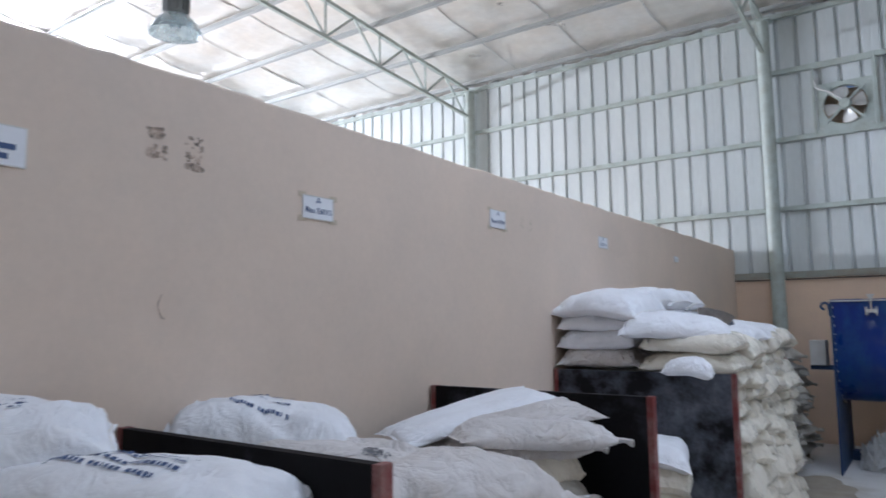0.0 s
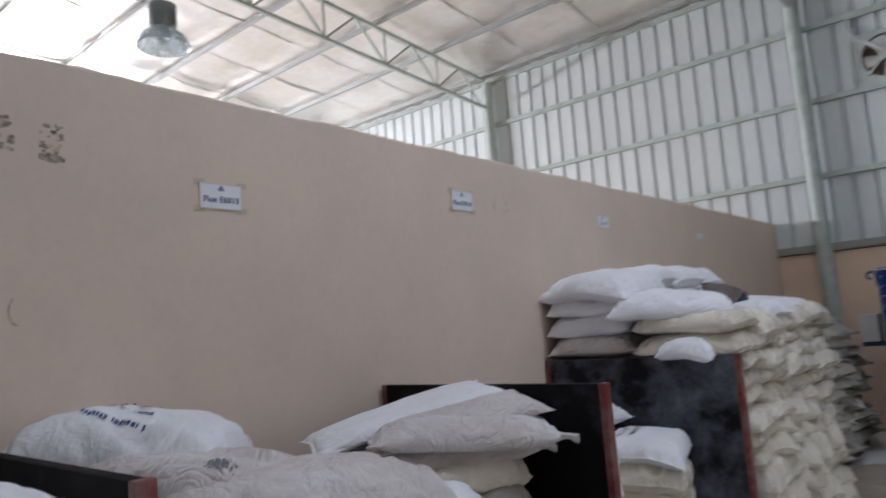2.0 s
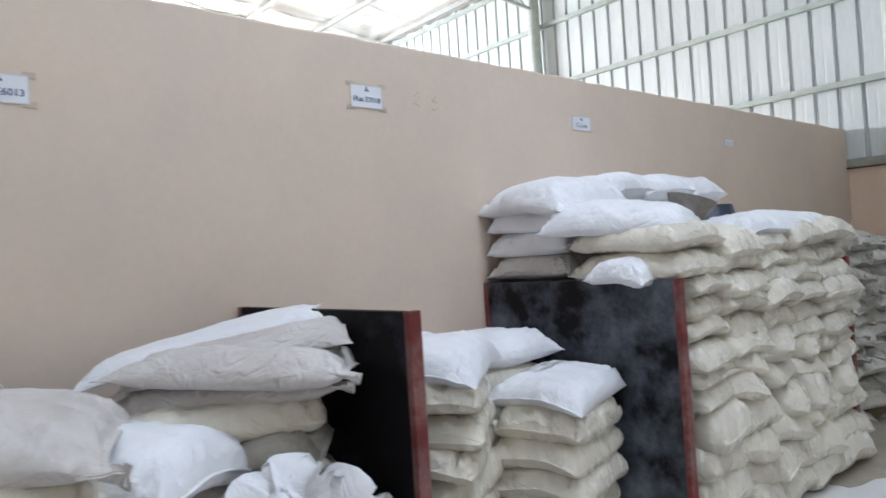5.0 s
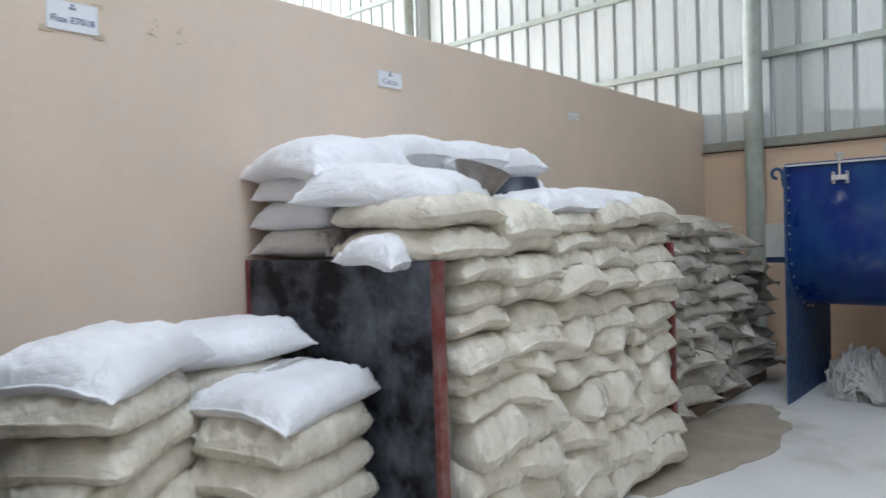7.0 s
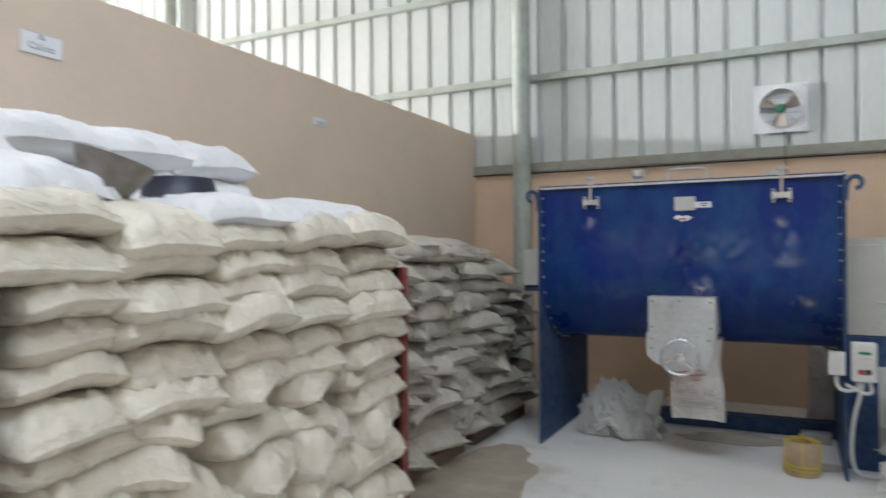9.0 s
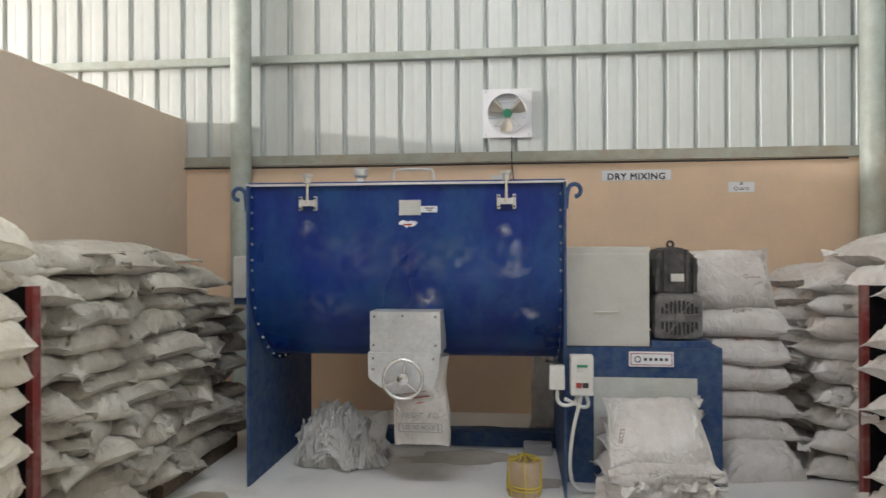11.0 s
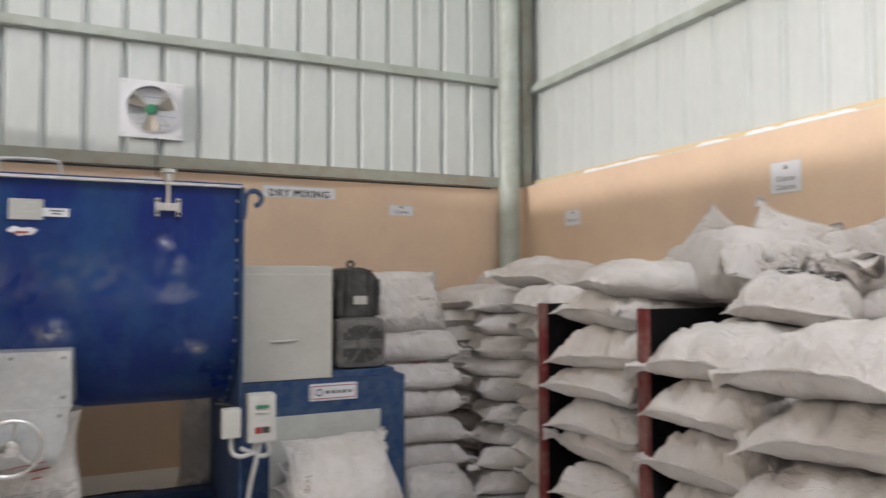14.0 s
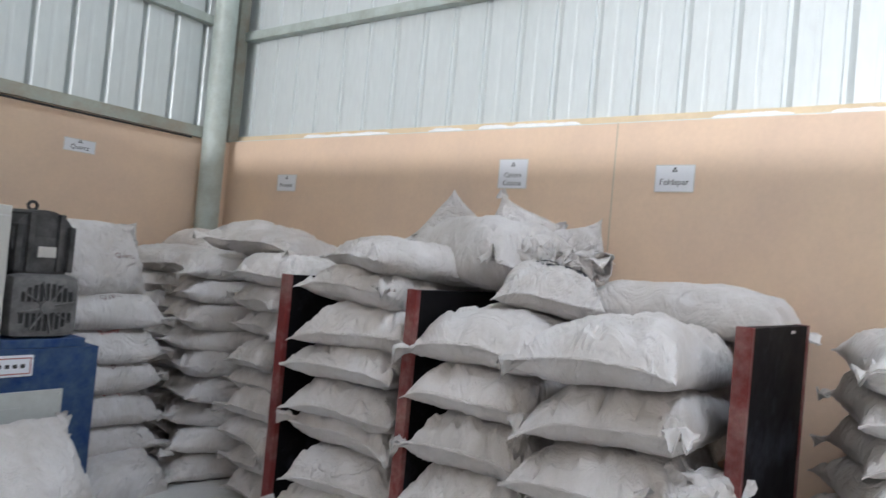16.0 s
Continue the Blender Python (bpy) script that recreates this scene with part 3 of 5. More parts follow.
def fan(cx, cz, size, blades, label, hub_mat, plate_mat, tilt, blade_mat, shutter=False):
    f = thing("exhaust_fan", pose(cx, YN - 0.02, cz, 90, 0, 0), label, "exhaust fan", "wall fans")
    h, r = size / 2, size * 0.40
    bm = bmesh.new()
    n = 40
    outer, inner = [], []
    for k in range(n):
        a = k * math.tau / n
        c, s = math.cos(a), math.sin(a)
        q = h / max(abs(c), abs(s))
        outer.append(bm.verts.new((q * c, q * s, 0)))
        inner.append(bm.verts.new((r * c, r * s, 0)))
    for k in range(n):
        j = (k + 1) % n
        bm.faces.new((outer[k], outer[j], inner[j], inner[k]))
    thicken(bm, 0.012)
    part("plate", bm, plate_mat, f)
    part("ring", lathe([(r, -0.05), (r + 0.006, -0.05), (r + 0.006, 0.022), (r, 0.022), (r, -0.05)], 40), plate_mat, f, "", True)
    for k in range(blades):
        a0 = tilt + k * math.tau / blades
        bm = bmesh.new()
        g = []
        for i in range(6):
            rr = r * (0.16 + 0.78 * i / 5)
            wd = 0.55 - 0.12 * abs(i - 3) / 3
            g.append([bm.verts.new((rr * math.cos(a0 + (j / 4 - 0.5) * wd * 1.6), rr * math.sin(a0 + (j / 4 - 0.5) * wd * 1.6), (j / 4 - 0.5) * 0.05 - 0.01)) for j in range(5)])
        for i in range(5):
            for j in range(4):
                bm.faces.new((g[i][j], g[i + 1][j], g[i + 1][j + 1], g[i][j + 1]))
        thicken(bm, 0.002)
        part("blade", bm, blade_mat, f, "", True)
    # white slats put in for the glaring daylight behind the blades
    if shutter:
        for k in range(5):
            y0 = -r + 2 * r * k / 5
            part("shutter_slat", box(-r, r, y0 + 0.002, y0 + 2 * r / 5 - 0.002, -0.048, -0.044, m=pose(0, 0, -0.004 * (k % 2))), plate_mat, f)
    part("hub", lathe([(0.0, 0.03), (r * 0.2, 0.028), (r * 0.24, 0.0), (r * 0.24, -0.04)], 24), hub_mat, f, "", True)
    for sx, sy in ((1, 1), (-1, -1), (1, -1), (-1, 1)):
        part("strut", bar(bmesh.new(), (r * 0.2 * sx, r * 0.2 * sy, 0.012), (r * 0.74 * sx, r * 0.74 * sy, 0.016), 0.010, 0.006), DULLSTEEL, f)
        part("bolt", cyl(bmesh.new(), (h * 0.88 * sx, h * 0.88 * sy, -0.002), (h * 0.88 * sx, h * 0.88 * sy, 0.01), 0.008, n=8), DULLSTEEL, f)
    return f


f1 = fan(0.868, 2.465, 0.40, 3, "square white exhaust fan with green hub in cladding", GREEN, PAPER, 0.5, TAUPE, True)
f2 = fan(-0.47, 4.23, 0.62, 4, "large dull metal exhaust fan high in the cladding", STEEL, STEEL, 0.2, DULLSTEEL)
part("cable", tube([(-0.02, 0.06, 0.03), (-0.18, 0.2, 0.05), (-0.30, 0.24, 0.05), (-0.33, 0.36, 0.03), (-0.28, 0.40, 0.01)], 0.013), WHITECABLE, f2)
# unseen box added behind the blades to darken and brown the opening
cw = bmesh.new()
bx(cw, -0.33, -0.31, -0.33, 0.31, -0.45, -0.06)
bx(cw, 0.31, 0.33, -0.33, 0.31, -0.45, -0.06)
bx(cw, -0.33, 0.33, -0.33, 0.33, -0.47, -0.45)
part("outer_cowl", cw, CARD, f2, "added brown box hiding the sky behind the fan")
for a in ((0.32, 0.36, -0.36, 0.62), (-0.36, -0.33, -0.36, 0.56)):
    part("frame_upright", box(*a, -0.03, 0.02, bevel=0.004), STEEL, f2)
part("frame_rail", box(-0.33, 0.32, 0.53, 0.56, -0.02, 0.015, bevel=0.004), STEEL, f2)
# a solid dull strip stands in for the shade in the gap
part("cladding_edge", box(0.362, 0.385, -0.34, 0.62, -0.04, -0.005), SILLM, f2, "solid dull strip drawn as the dark gap beside the frame")
part("motor_cap", lathe([(0.0, 0.075), (0.06, 0.072), (0.068, 0.055), (0.072, 0.0)], 24), STEEL, f2, "", True)
for sx, sy in ((1, 1), (-1, -1), (1, -1), (-1, 1)):
    part("stay_bar", bar(bmesh.new(), (0.05 * sx, 0.05 * sy, 0.03), (0.21 * sx, 0.21 * sy, 0.02), 0.026, 0.012), STEEL, f2)
tagged(part("fan_cable", tube([(0.90, YN - 0.03, 2.27), (0.905, YN - 0.03, 2.17), (0.90, YN - 0.045, 2.07), (0.92, YN - 0.02, 1.9), (0.93, YN - 0.01, 1.75)], 0.004), RUBBER), "thin black cable hanging from the fan", "cable")

# ---- hanging lamp ----
lamp = thing("high_bay_lamp", pose(-6.06, 4.2, 4.62), "grey high bay lamp with frosted dome under truss", "ceiling lamp")
part("shade", lathe([(0.265, 0.0), (0.27, 0.012), (0.235, 0.10), (0.15, 0.19), (0.10, 0.215), (0.09, 0.20), (0.14, 0.175), (0.22, 0.09), (0.255, 0.012), (0.265, 0.0)], 36), FROST, lamp, "frosted pale blue shade", True)
part("housing", lathe([(0.0, 0.20), (0.10, 0.20), (0.12, 0.23), (0.125, 0.40), (0.14, 0.42), (0.14, 0.46), (0.05, 0.50), (0.0, 0.50)], 28), LAMPM, lamp, "", True)
bm = bmesh.new()
for k in range(14):
    a = k * math.tau / 14
    bar(bm, (0.13 * math.cos(a), 0.13 * math.sin(a), 0.24), (0.13 * math.cos(a), 0.13 * math.sin(a), 0.40), 0.03, 0.004)
part("cooling_fins", bm, LAMPM, lamp)
part("bulb", lathe([(0.0, 0.05), (0.05, 0.06), (0.07, 0.11), (0.05, 0.17), (0.03, 0.2)], 20), FROST, lamp, "", True)
part("hook", tube([(0, 0, 0.49), (0.02, 0, 0.55), (0.0, 0, 0.62), (0.0, 0, 0.88)], 0.008), DULLSTEEL, lamp)

# ---- bay dividers ----


def divider(x0, x1, y, label, h=1.22, t=0.045, turn=0.0, face=BLACK):
    d = thing("bay_divider", pose((x0 + x1) / 2, y, 0, 0, 0, turn), label, "bay divider", "black boards between the bays")
    w = (x1 - x0) / 2
    e = 0.028
    part("board", box(-w + e, w - e, -t / 2 + 0.004, t / 2 - 0.004, 0, h, bevel=0.002), face, d)
    for s, nm in ((-1, "edge_strip"), (1, "edge_strip")):
        part(nm, box(min(s * w, s * (w - e)), max(s * w, s * (w - e)), -t / 2, t / 2, 0, h + 0.002, bevel=0.003), RED, d, "worn dark red painted edge")
    return d


dust = "black film-faced board divider with worn red edges"
divider(-1.89, -0.755, 1.37, dust)
divider(-1.89, -0.705, 3.09, dust)
divider(-1.89, -0.695, 4.525, dust, face=DUSTBOARD)
divider(-1.89, -0.77, 6.60, dust)
divider(2.515, 3.70, 7.64, dust, 1.178)
divider(2.515, 3.70, 6.935, dust, 1.18)
divider(2.735, 3.44, 5.80, dust, 1.178, 0.05, -4)

# ---- sacks ----
SL, SW, ST = 0.64, 0.42, 0.13


def sack_grid(seed, bend=1.0, wrinkle=1.0, plump=1.0, ears=1.0, round_end=0.0):
    """The surface of a filled sack lying flat: rows of top and bottom points over u (length) and v (width)."""
    r = random.Random(seed)
    nu, nv = 40, 28
    o = Vector((r.uniform(0, 90), r.uniform(0, 90), r.uniform(0, 90)))
    ph = [r.uniform(0, math.tau) for _ in range(6)]
    skew, ben, ben2 = r.uniform(-0.05, 0.05), r.uniform(0.7, 1.3) * bend, r.uniform(0.6, 1.2) * bend
    full = r.uniform(-0.16, 0.16)
    tips = [r.uniform(0.05, 0.75) for _ in range(4)]
    topz, botz = [], []
    for i in range(nu + 1):
        u = -1 + 2 * i / nu
        u = math.sin(u * math.pi / 2) * 0.75 + u * 0.25
        rt, rb = [], []
        for j in range(nv + 1):
            v = -1 + 2 * j / nv
            v = math.sin(v * math.pi / 2) * 0.75 + v * 0.25
            au, av = abs(u), abs(v)
            eu = max(0.0, 1 - min(1, au / (0.945 + 0.05 * round_end)) ** (4.0 + 2.6 * round_end)) ** 0.5
            ev = max(0.0, 1 - av ** (4.2 + 2.0 * round_end)) ** 0.5
            body = eu * ev * (1 + full * u)
            tip = (au * av) ** 9 * tips[(u > 0) * 2 + (v > 0)] * ears
            x = SL / 2 * u * (0.95 - 0.05 * round_end * av ** 4 + 0.04 * av ** 3 * ears + 0.015 * math.sin(3 * v + ph[0]) + 0.09 * tip)
            y = SW / 2 * v * (0.93 + 0.08 * au ** 5 * ears + 0.02 * math.sin(4 * u + ph[1]) - 0.16 * round_end * au ** 7 + 0.14 * tip) + skew * u * SW * 0.5
            mid = -ST * (0.26 * ben * v * v + 0.12 * ben2 * u * u) + 0.26 * ST * noise.noise(o + Vector((u * 0.9, v * 0.9, 0))) * bend
            mid += ears * 0.16 * ST * (au * av) ** 4 * math.sin(ph[2] + 3 * u + 2 * v) + tip * ST * 0.12 * math.sin(ph[2] * 2 + 4 * u + 3 * v)
            endw = max(0.0, (au - 0.45) / 0.55) ** 1.5
            sidew = max(0.0, (av - 0.6) / 0.4) ** 1.5
            w = 0.007 * endw * (math.sin(v * 9 + ph[3] + 2.5 * noise.noise(o + Vector((u * 2, v * 3, 5)))) + 0.6 * math.sin(v * 17 + ph[4] + u * 3))
            w += 0.0025 * sidew * math.sin(u * 15 + ph[5] + 3 * noise.noise(o + Vector((u * 3, v * 2, 7))))
            w += 0.006 * noise.noise(o + Vector((u * 2.6, v * 2.0, 3))) + 0.003 * noise.noise(o + Vector((u * 7, v * 6, 13)))
            for fr, off, dep in ((2.0, 31, 0.016), (3.6, 57, 0.010)):
                cr = abs(noise.noise(o + Vector((u * fr + v, v * fr * 1.2 - u, off))))
                w -= dep * max(0, 0.10 - cr) / 0.10 * (0.4 + endw + 0.6 * sidew)
            fan_w = max(0.0, 1 - math.hypot((1 - au) * 1.3, 1 - av) / 0.75)
            w += 0.006 * fan_w * math.sin(9 * math.atan2(1 - av + 0.02, 1 - au + 0.02) + ph[4] + 2 * u + v)
            w *= wrinkle * min(1, body * 1.6 + 0.12)
            half = ST / 2 * body * plump
            rt.append(Vector((x, y, mid + half * 1.16 + w + 0.002)))
            rb.append(Vector((x, y, mid - half * 0.78 + w * 0.15 - 0.002)))
        topz.append(rt)
        botz.append(rb)
    low = min(p.z for p in botz[nu // 2])
    for row in topz + botz:
        for p in row:
            p.z -= low
    return topz, botz


def sack_mesh(seed, **kw):
    tz, bz = sack_grid(seed, **kw)
    nu, nv = len(tz) - 1, len(tz[0]) - 1
    verts = [tuple(p) for row in tz for p in row] + [tuple(p) for row in bz for p in row]
    n = (nu + 1) * (nv + 1)
    faces = []
    for i in range(nu):
        for j in range(nv):
            a, b, c, d = i * (nv + 1) + j, (i + 1) * (nv + 1) + j, (i + 1) * (nv + 1) + j + 1, i * (nv + 1) + j + 1
            faces.append((a, b, c, d))
            faces.append((n + a, n + d, n + c, n + b))
    for i in range(nu):
        for j in (0, nv):
            a, b = i * (nv + 1) + j, (i + 1) * (nv + 1) + j
            faces.append((a, n + a, n + b, b) if j == 0 else (a, b, n + b, n + a))
    for j in range(nv):
        for i in (0, nu):
            a, b = i * (nv + 1) + j, i * (nv + 1) + j + 1
            faces.append((a, b, n + b, n + a) if i == 0 else (a, n + a, n + b, b))
    me = bpy.data.meshes.new("sack")
    me.from_pydata(verts, [], faces)
    me.polygons.foreach_set("use_smooth", [True] * len(me.polygons))
    me.set_sharp_from_angle(angle=radians(62))
    return me, tz


def ear_mesh(tz, corner, seed):
    """A small pinched tip of cloth at a sack's corner."""
    r = random.Random(seed)
    nu, nv = len(tz) - 1, len(tz[0]) - 1
    p = tz[0 if corner[0] < 0 else nu][0 if corner[1] < 0 else nv]
    out = Vector((corner[0], corner[1] * r.uniform(0.3, 0.9), r.uniform(-0.35, 0.15))).normalized()
    across = out.cross(Vector((0, 0, 1))).normalized()
    bm = bmesh.new()
    g = []
    ln = r.uniform(0.01, 0.035)
    for i in range(7):
        f = i / 6
        c = p - out * 0.035 + out * (ln + 0.035) * f
        row = []
        for j in range(6):
            q = j / 5 - 0.5
            d = across * q * (0.085 - 0.055 * f) + Vector((0, 0, 0.012 * math.cos(q * 7 + seed) * (0.4 + f)))
            row.append(bm.verts.new(c + d + 0.008 * Vector((noise.noise((seed, f * 3, q * 4)), noise.noise((seed + 5, f * 3, q * 4)), noise.noise((seed + 9, f * 3, q * 4))))))
        g.append(row)
    for i in range(6):
        for j in range(5):
            bm.faces.new((g[i][j], g[i + 1][j], g[i + 1][j + 1], g[i][j + 1]))
    thicken(bm, 0.004)
    me = bpy.data.meshes.new("corner_ear")
    bm.to_mesh(me)
    bm.free()
    me.polygons.foreach_set("use_smooth", [True] * len(me.polygons))
    return me


def seam_mesh(tz, thread):
    """The stitched hem near one end: a thin raised row of thread over the top."""
    nv = len(tz[0]) - 1
    bm = bmesh.new()
    i = len(tz) - 3
    for j in range(1, nv - 1):
        a, b = tz[i][j], tz[i][j + 1]
        p, q = a.lerp(b, 0.1), a.lerp(b, 0.75)
        bar(bm, p, q, 0.003, 0.003)
    me = bpy.data.meshes.new("stitched_seam")
    bm.to_mesh(me)
    bm.free()
    me.materials.append(thread)
    return me


SHAPES = {}
for kind, count, material, opts in (
        ("cream", 12, CREAM_SACK, dict(bend=0.55, wrinkle=1.15, ears=0.15, round_end=0.7)),
        ("white", 8, WHITE_SACK, dict(bend=0.6, wrinkle=1.3, ears=0.7, round_end=0.4)),
        ("grey", 10, GREY_SACK, dict(bend=0.5, wrinkle=1.7, ears=0.7, round_end=0.1)),
        ("dusty", 14, DUST_SACK, dict(bend=0.34, wrinkle=1.35, ears=1.0, round_end=0.1))):
    SHAPES[kind] = []
    for s in range(count):
        me, tz = sack_mesh(100 + s * 7 + len(kind), **opts)
        me.materials.append(material)
        ears = []
        if kind in ("dusty", "grey"):
            for corner in random.Random(s).sample(((-1, -1), (-1, 1), (1, -1), (1, 1)), 1 + s % 2):
                ears.append(ear_mesh(tz, corner, s * 3 + 1))
                ears[-1].materials.append(material)
        SHAPES[kind].append((me, [seam_mesh(tz, THREAD if kind in ("dusty", "grey") else PALETHREAD)] + ears, tz))
GAUGE = random.Random(77)


def sack(kind, x, y, z, rz, L, W, T, label, group, tx=0.0, ty=0.0, pick=None, flip=False, cat="sack"):
    me, seam, tz = SHAPES[kind][GAUGE.randrange(len(SHAPES[kind])) if pick is None else pick]
    ob = new("sack", me)
    ob.matrix_world = pose(x, y, z, tx, ty, rz + (180 if flip else 0)) @ Matrix.Diagonal((L / SL, W / SW, T / ST, 1))
    tagged(ob, label, cat, group)
    for sub in seam:
        st = new(sub.name.split(".")[0], sub)
        st.parent = ob
    return ob, tz


CORES = {}


def core_sack(core, kind, x, y, z, rz, L, W, T):
    """A sack deep inside a pile, joined with its neighbours."""
    me = SHAPES[kind][GAUGE.randrange(len(SHAPES[kind]))][0]
    m = pose(x, y, z, 0, 0, rz) @ Matrix.Diagonal((L / SL, W / SW, T / ST, 1))
    verts, faces, _ = CORES.setdefault((core, kind), ([], [], me.materials[0]))
    n = len(verts)
    verts += [tuple(m @ v.co) for v in me.vertices]
    faces += [tuple(n + k for k in p.vertices) for p in me.polygons]


def pile(kind, x, y, n, pitch, rz, L, W, T, label, group, z=0.0, jit=0.02, jr=4.0, lean=(0, 0)):
    out = []
    for i in range(n):
        a = rz + GAUGE.uniform(-jr, jr)
        out.append(sack(kind if isinstance(kind, str) else GAUGE.choice(kind), x + GAUGE.uniform(-jit, jit) + lean[0] * i, y + GAUGE.uniform(-jit, jit) + lean[1] * i, z + i * pitch + GAUGE.uniform(-0.006, 0.006), a,
                        L * GAUGE.uniform(0.96, 1.05), W * GAUGE.uniform(0.95, 1.06), T * GAUGE.uniform(0.95, 1.12), label, group,
                        GAUGE.uniform(-2.5, 2.5), GAUGE.uniform(-2, 2), None, GAUGE.random() < 0.5)[0])
    return out


def on_sack(me, tz, ob, ink, dx=0.0, dy=0.0, turn=0.0):
    """Lays flat lettering over the top of a sack."""
    nu, nv = len(tz) - 1, len(tz[0]) - 1
    sx, sy, sz = ob.matrix_world.to_scale()
    me.transform(Matrix.Translation((dx, dy, 0)) @ pose(0, 0, 0, 0, 0, turn))
    flat = [(p.x, p.y, p.z) for row in tz for p in row]
    pts = np.array(flat)
    for v in me.vertices:
        d = (pts[:, 0] - v.co.x / sx) ** 2 + (pts[:, 1] - v.co.y / sy) ** 2
        k = np.argsort(d)[:4]
        w = 1 / (d[k] + 1e-5)
        v.co = (v.co.x / sx, v.co.y / sy, float((pts[k, 2] * w).sum() / w.sum()) + 0.003)
    return link_mesh("marking", me, ink, ob, "printed or handwritten marking")


def bars(rows, w, h, gap, seed, parts=9):
    """Unreadable print: rows of short blocks, diced so that they follow the cloth."""
    r = random.Random(seed)
    bm = bmesh.new()
    for k in range(rows):
        x = -w / 2
        while x < w / 2:
            cw = r.uniform(0.4, 0.9) * h
            y = (rows / 2 - k) * (h + gap)
            if r.random() < 0.85:
                a = [bm.verts.new((x + p, y + q, 0)) for p, q in ((0, 0), (cw, 0), (cw, h), (0, h))]
                bm.faces.new(a)
            x += cw + h * 0.25
    bmesh.ops.subdivide_edges(bm, edges=bm.edges[:], cuts=1, use_grid_fill=True)
    me = bpy.data.meshes.new("marking")
    bm.to_mesh(me)
    bm.free()
    return me


# tall cream pile between two dividers
CR = "cream laminated sack of powder in the tall stacked pile"
GD = "tall pile of cream sacks"
cols = (4.80, 5.09, 5.46, 5.83, 6.22)
wid = (0.38, 0.40, 0.41, 0.41, 0.46)
for c, (yc, w) in enumerate(zip(cols, wid)):
    n = 10 if c == 0 else 12
    for i in range(n):
        low = i < 4
        z = i * 0.15 if low else 0.60 + (i - 4) * 0.1
        a = GAUGE.uniform(-5, 5) + (GAUGE.uniform(-28, 28) if 0 < i < 7 and c else 0)
        sack("cream", -0.985 + GAUGE.uniform(-0.03, 0.035) + (0.035 if low else 0), yc + GAUGE.uniform(-0.03, 0.03), z + GAUGE.uniform(-0.008, 0.008), a, 0.64 * GAUGE.uniform(0.96, 1.06), w * GAUGE.uniform(1.02, 1.16),
             (0.205 if low else 0.14) * GAUGE.uniform(0.92, 1.14), CR, GD, (GAUGE.uniform(-8, 8) if low else GAUGE.uniform(-4, 4)) * (0.3 if c == 0 else 1), GAUGE.uniform(-2, 4), None, GAUGE.random() < 0.5)
    for i in range(12 if c == 0 else 13):
        core_sack("tall", "cream", -1.58 + GAUGE.uniform(-0.02, 0.02), yc, i * 0.1, GAUGE.uniform(-4, 4), 0.62, w * 1.04, 0.125)
WR = "bright white sack lying on top of the tall pile"
for i in range(2):
    sack("cream", -0.99, 4.72, 1.225 + i * 0.11, GAUGE.uniform(-3, 3), 0.64, 0.48, 0.13, CR, GD, 0, 0)
for i in range(3):
    sack("dusty" if i < 1 else "white", -1.60, 4.74, 1.225 + i * 0.125, GAUGE.uniform(-3, 3), 0.56, 0.44, 0.15, CR, GD, 0, 0)
sack("white", -0.96, 4.51, 1.205, 2, 0.31, 0.26, 0.11, "small bright white sack end drooping over the board", GD, 0, 4)
sack("white", -1.12, 4.73, 1.415, 20, 0.72, 0.52, 0.16, WR, GD, 3, 3)
sack("white", -1.57, 4.74, 1.585, -6, 0.66, 0.56, 0.17, WR, GD, 4, 3)
for yc in (5.10, 5.50, 5.90):
    for i in range(3):
        sack("white" if i > 0 else "cream", -1.58, yc, 1.33 + i * 0.14, GAUGE.uniform(-6, 6), 0.62, 0.50, 0.17, WR, GD)
for yc in (5.46, 5.86, 6.20):
    sack("white", -1.02, yc, 1.385, GAUGE.uniform(-8, 8), 0.64, 0.46, 0.13, WR, GD, 0, 4)
bowl = tagged(part("bowl", lathe([(0.0, 0.0), (0.09, 0.0), (0.14, 0.09), (0.155, 0.12), (0.148, 0.12), (0.132, 0.09), (0.085, 0.008), (0.0, 0.008)], 32), BOWLM, None, "", True), "brown plastic bowl tipped over on the sacks", "bowl")
bowl.matrix_world = pose(-0.96, 5.06, 1.49, -14, 12, 0) @ Matrix.Diagonal((0.8, 0.8, 0.9, 1))
tub = tagged(part("tub", lathe([(0.0, 0.0), (0.15, 0.0), (0.175, 0.085), (0.182, 0.09), (0.175, 0.093), (0.145, 0.01), (0.0, 0.01)], 32), PANM, None, "", True), "dark blue plastic tub upside down on sacks", "tub")
tub.matrix_world = pose(-1.03, 5.42, 1.565, 180, 0, 0) @ Matrix.Diagonal((0.78, 0.78, 0.85, 1))

# grey dusty pile on pallets, behind the mixer's leg
GE = "pile of grey dusty sacks on pallets"
GR = "grey dusty woven sack in the pile on pallets"


def pallet(x, y):
    p = thing("pallet", pose(x, y, 0), "dirty wooden pallet under the grey sacks", "pallet", "pallets")
    for k in range(5):
        part("deck_board", box(-0.45, 0.45, -0.5 + k * 0.22, -0.5 + k * 0.22 + 0.12, 0.085, 0.105, bevel=0.003), WOOD, p)
    for k in (-0.42, 0, 0.42):
        part("bearer", box(k - 0.035, k + 0.035, -0.5, 0.5, 0, 0.085, bevel=0.003), WOOD, p)


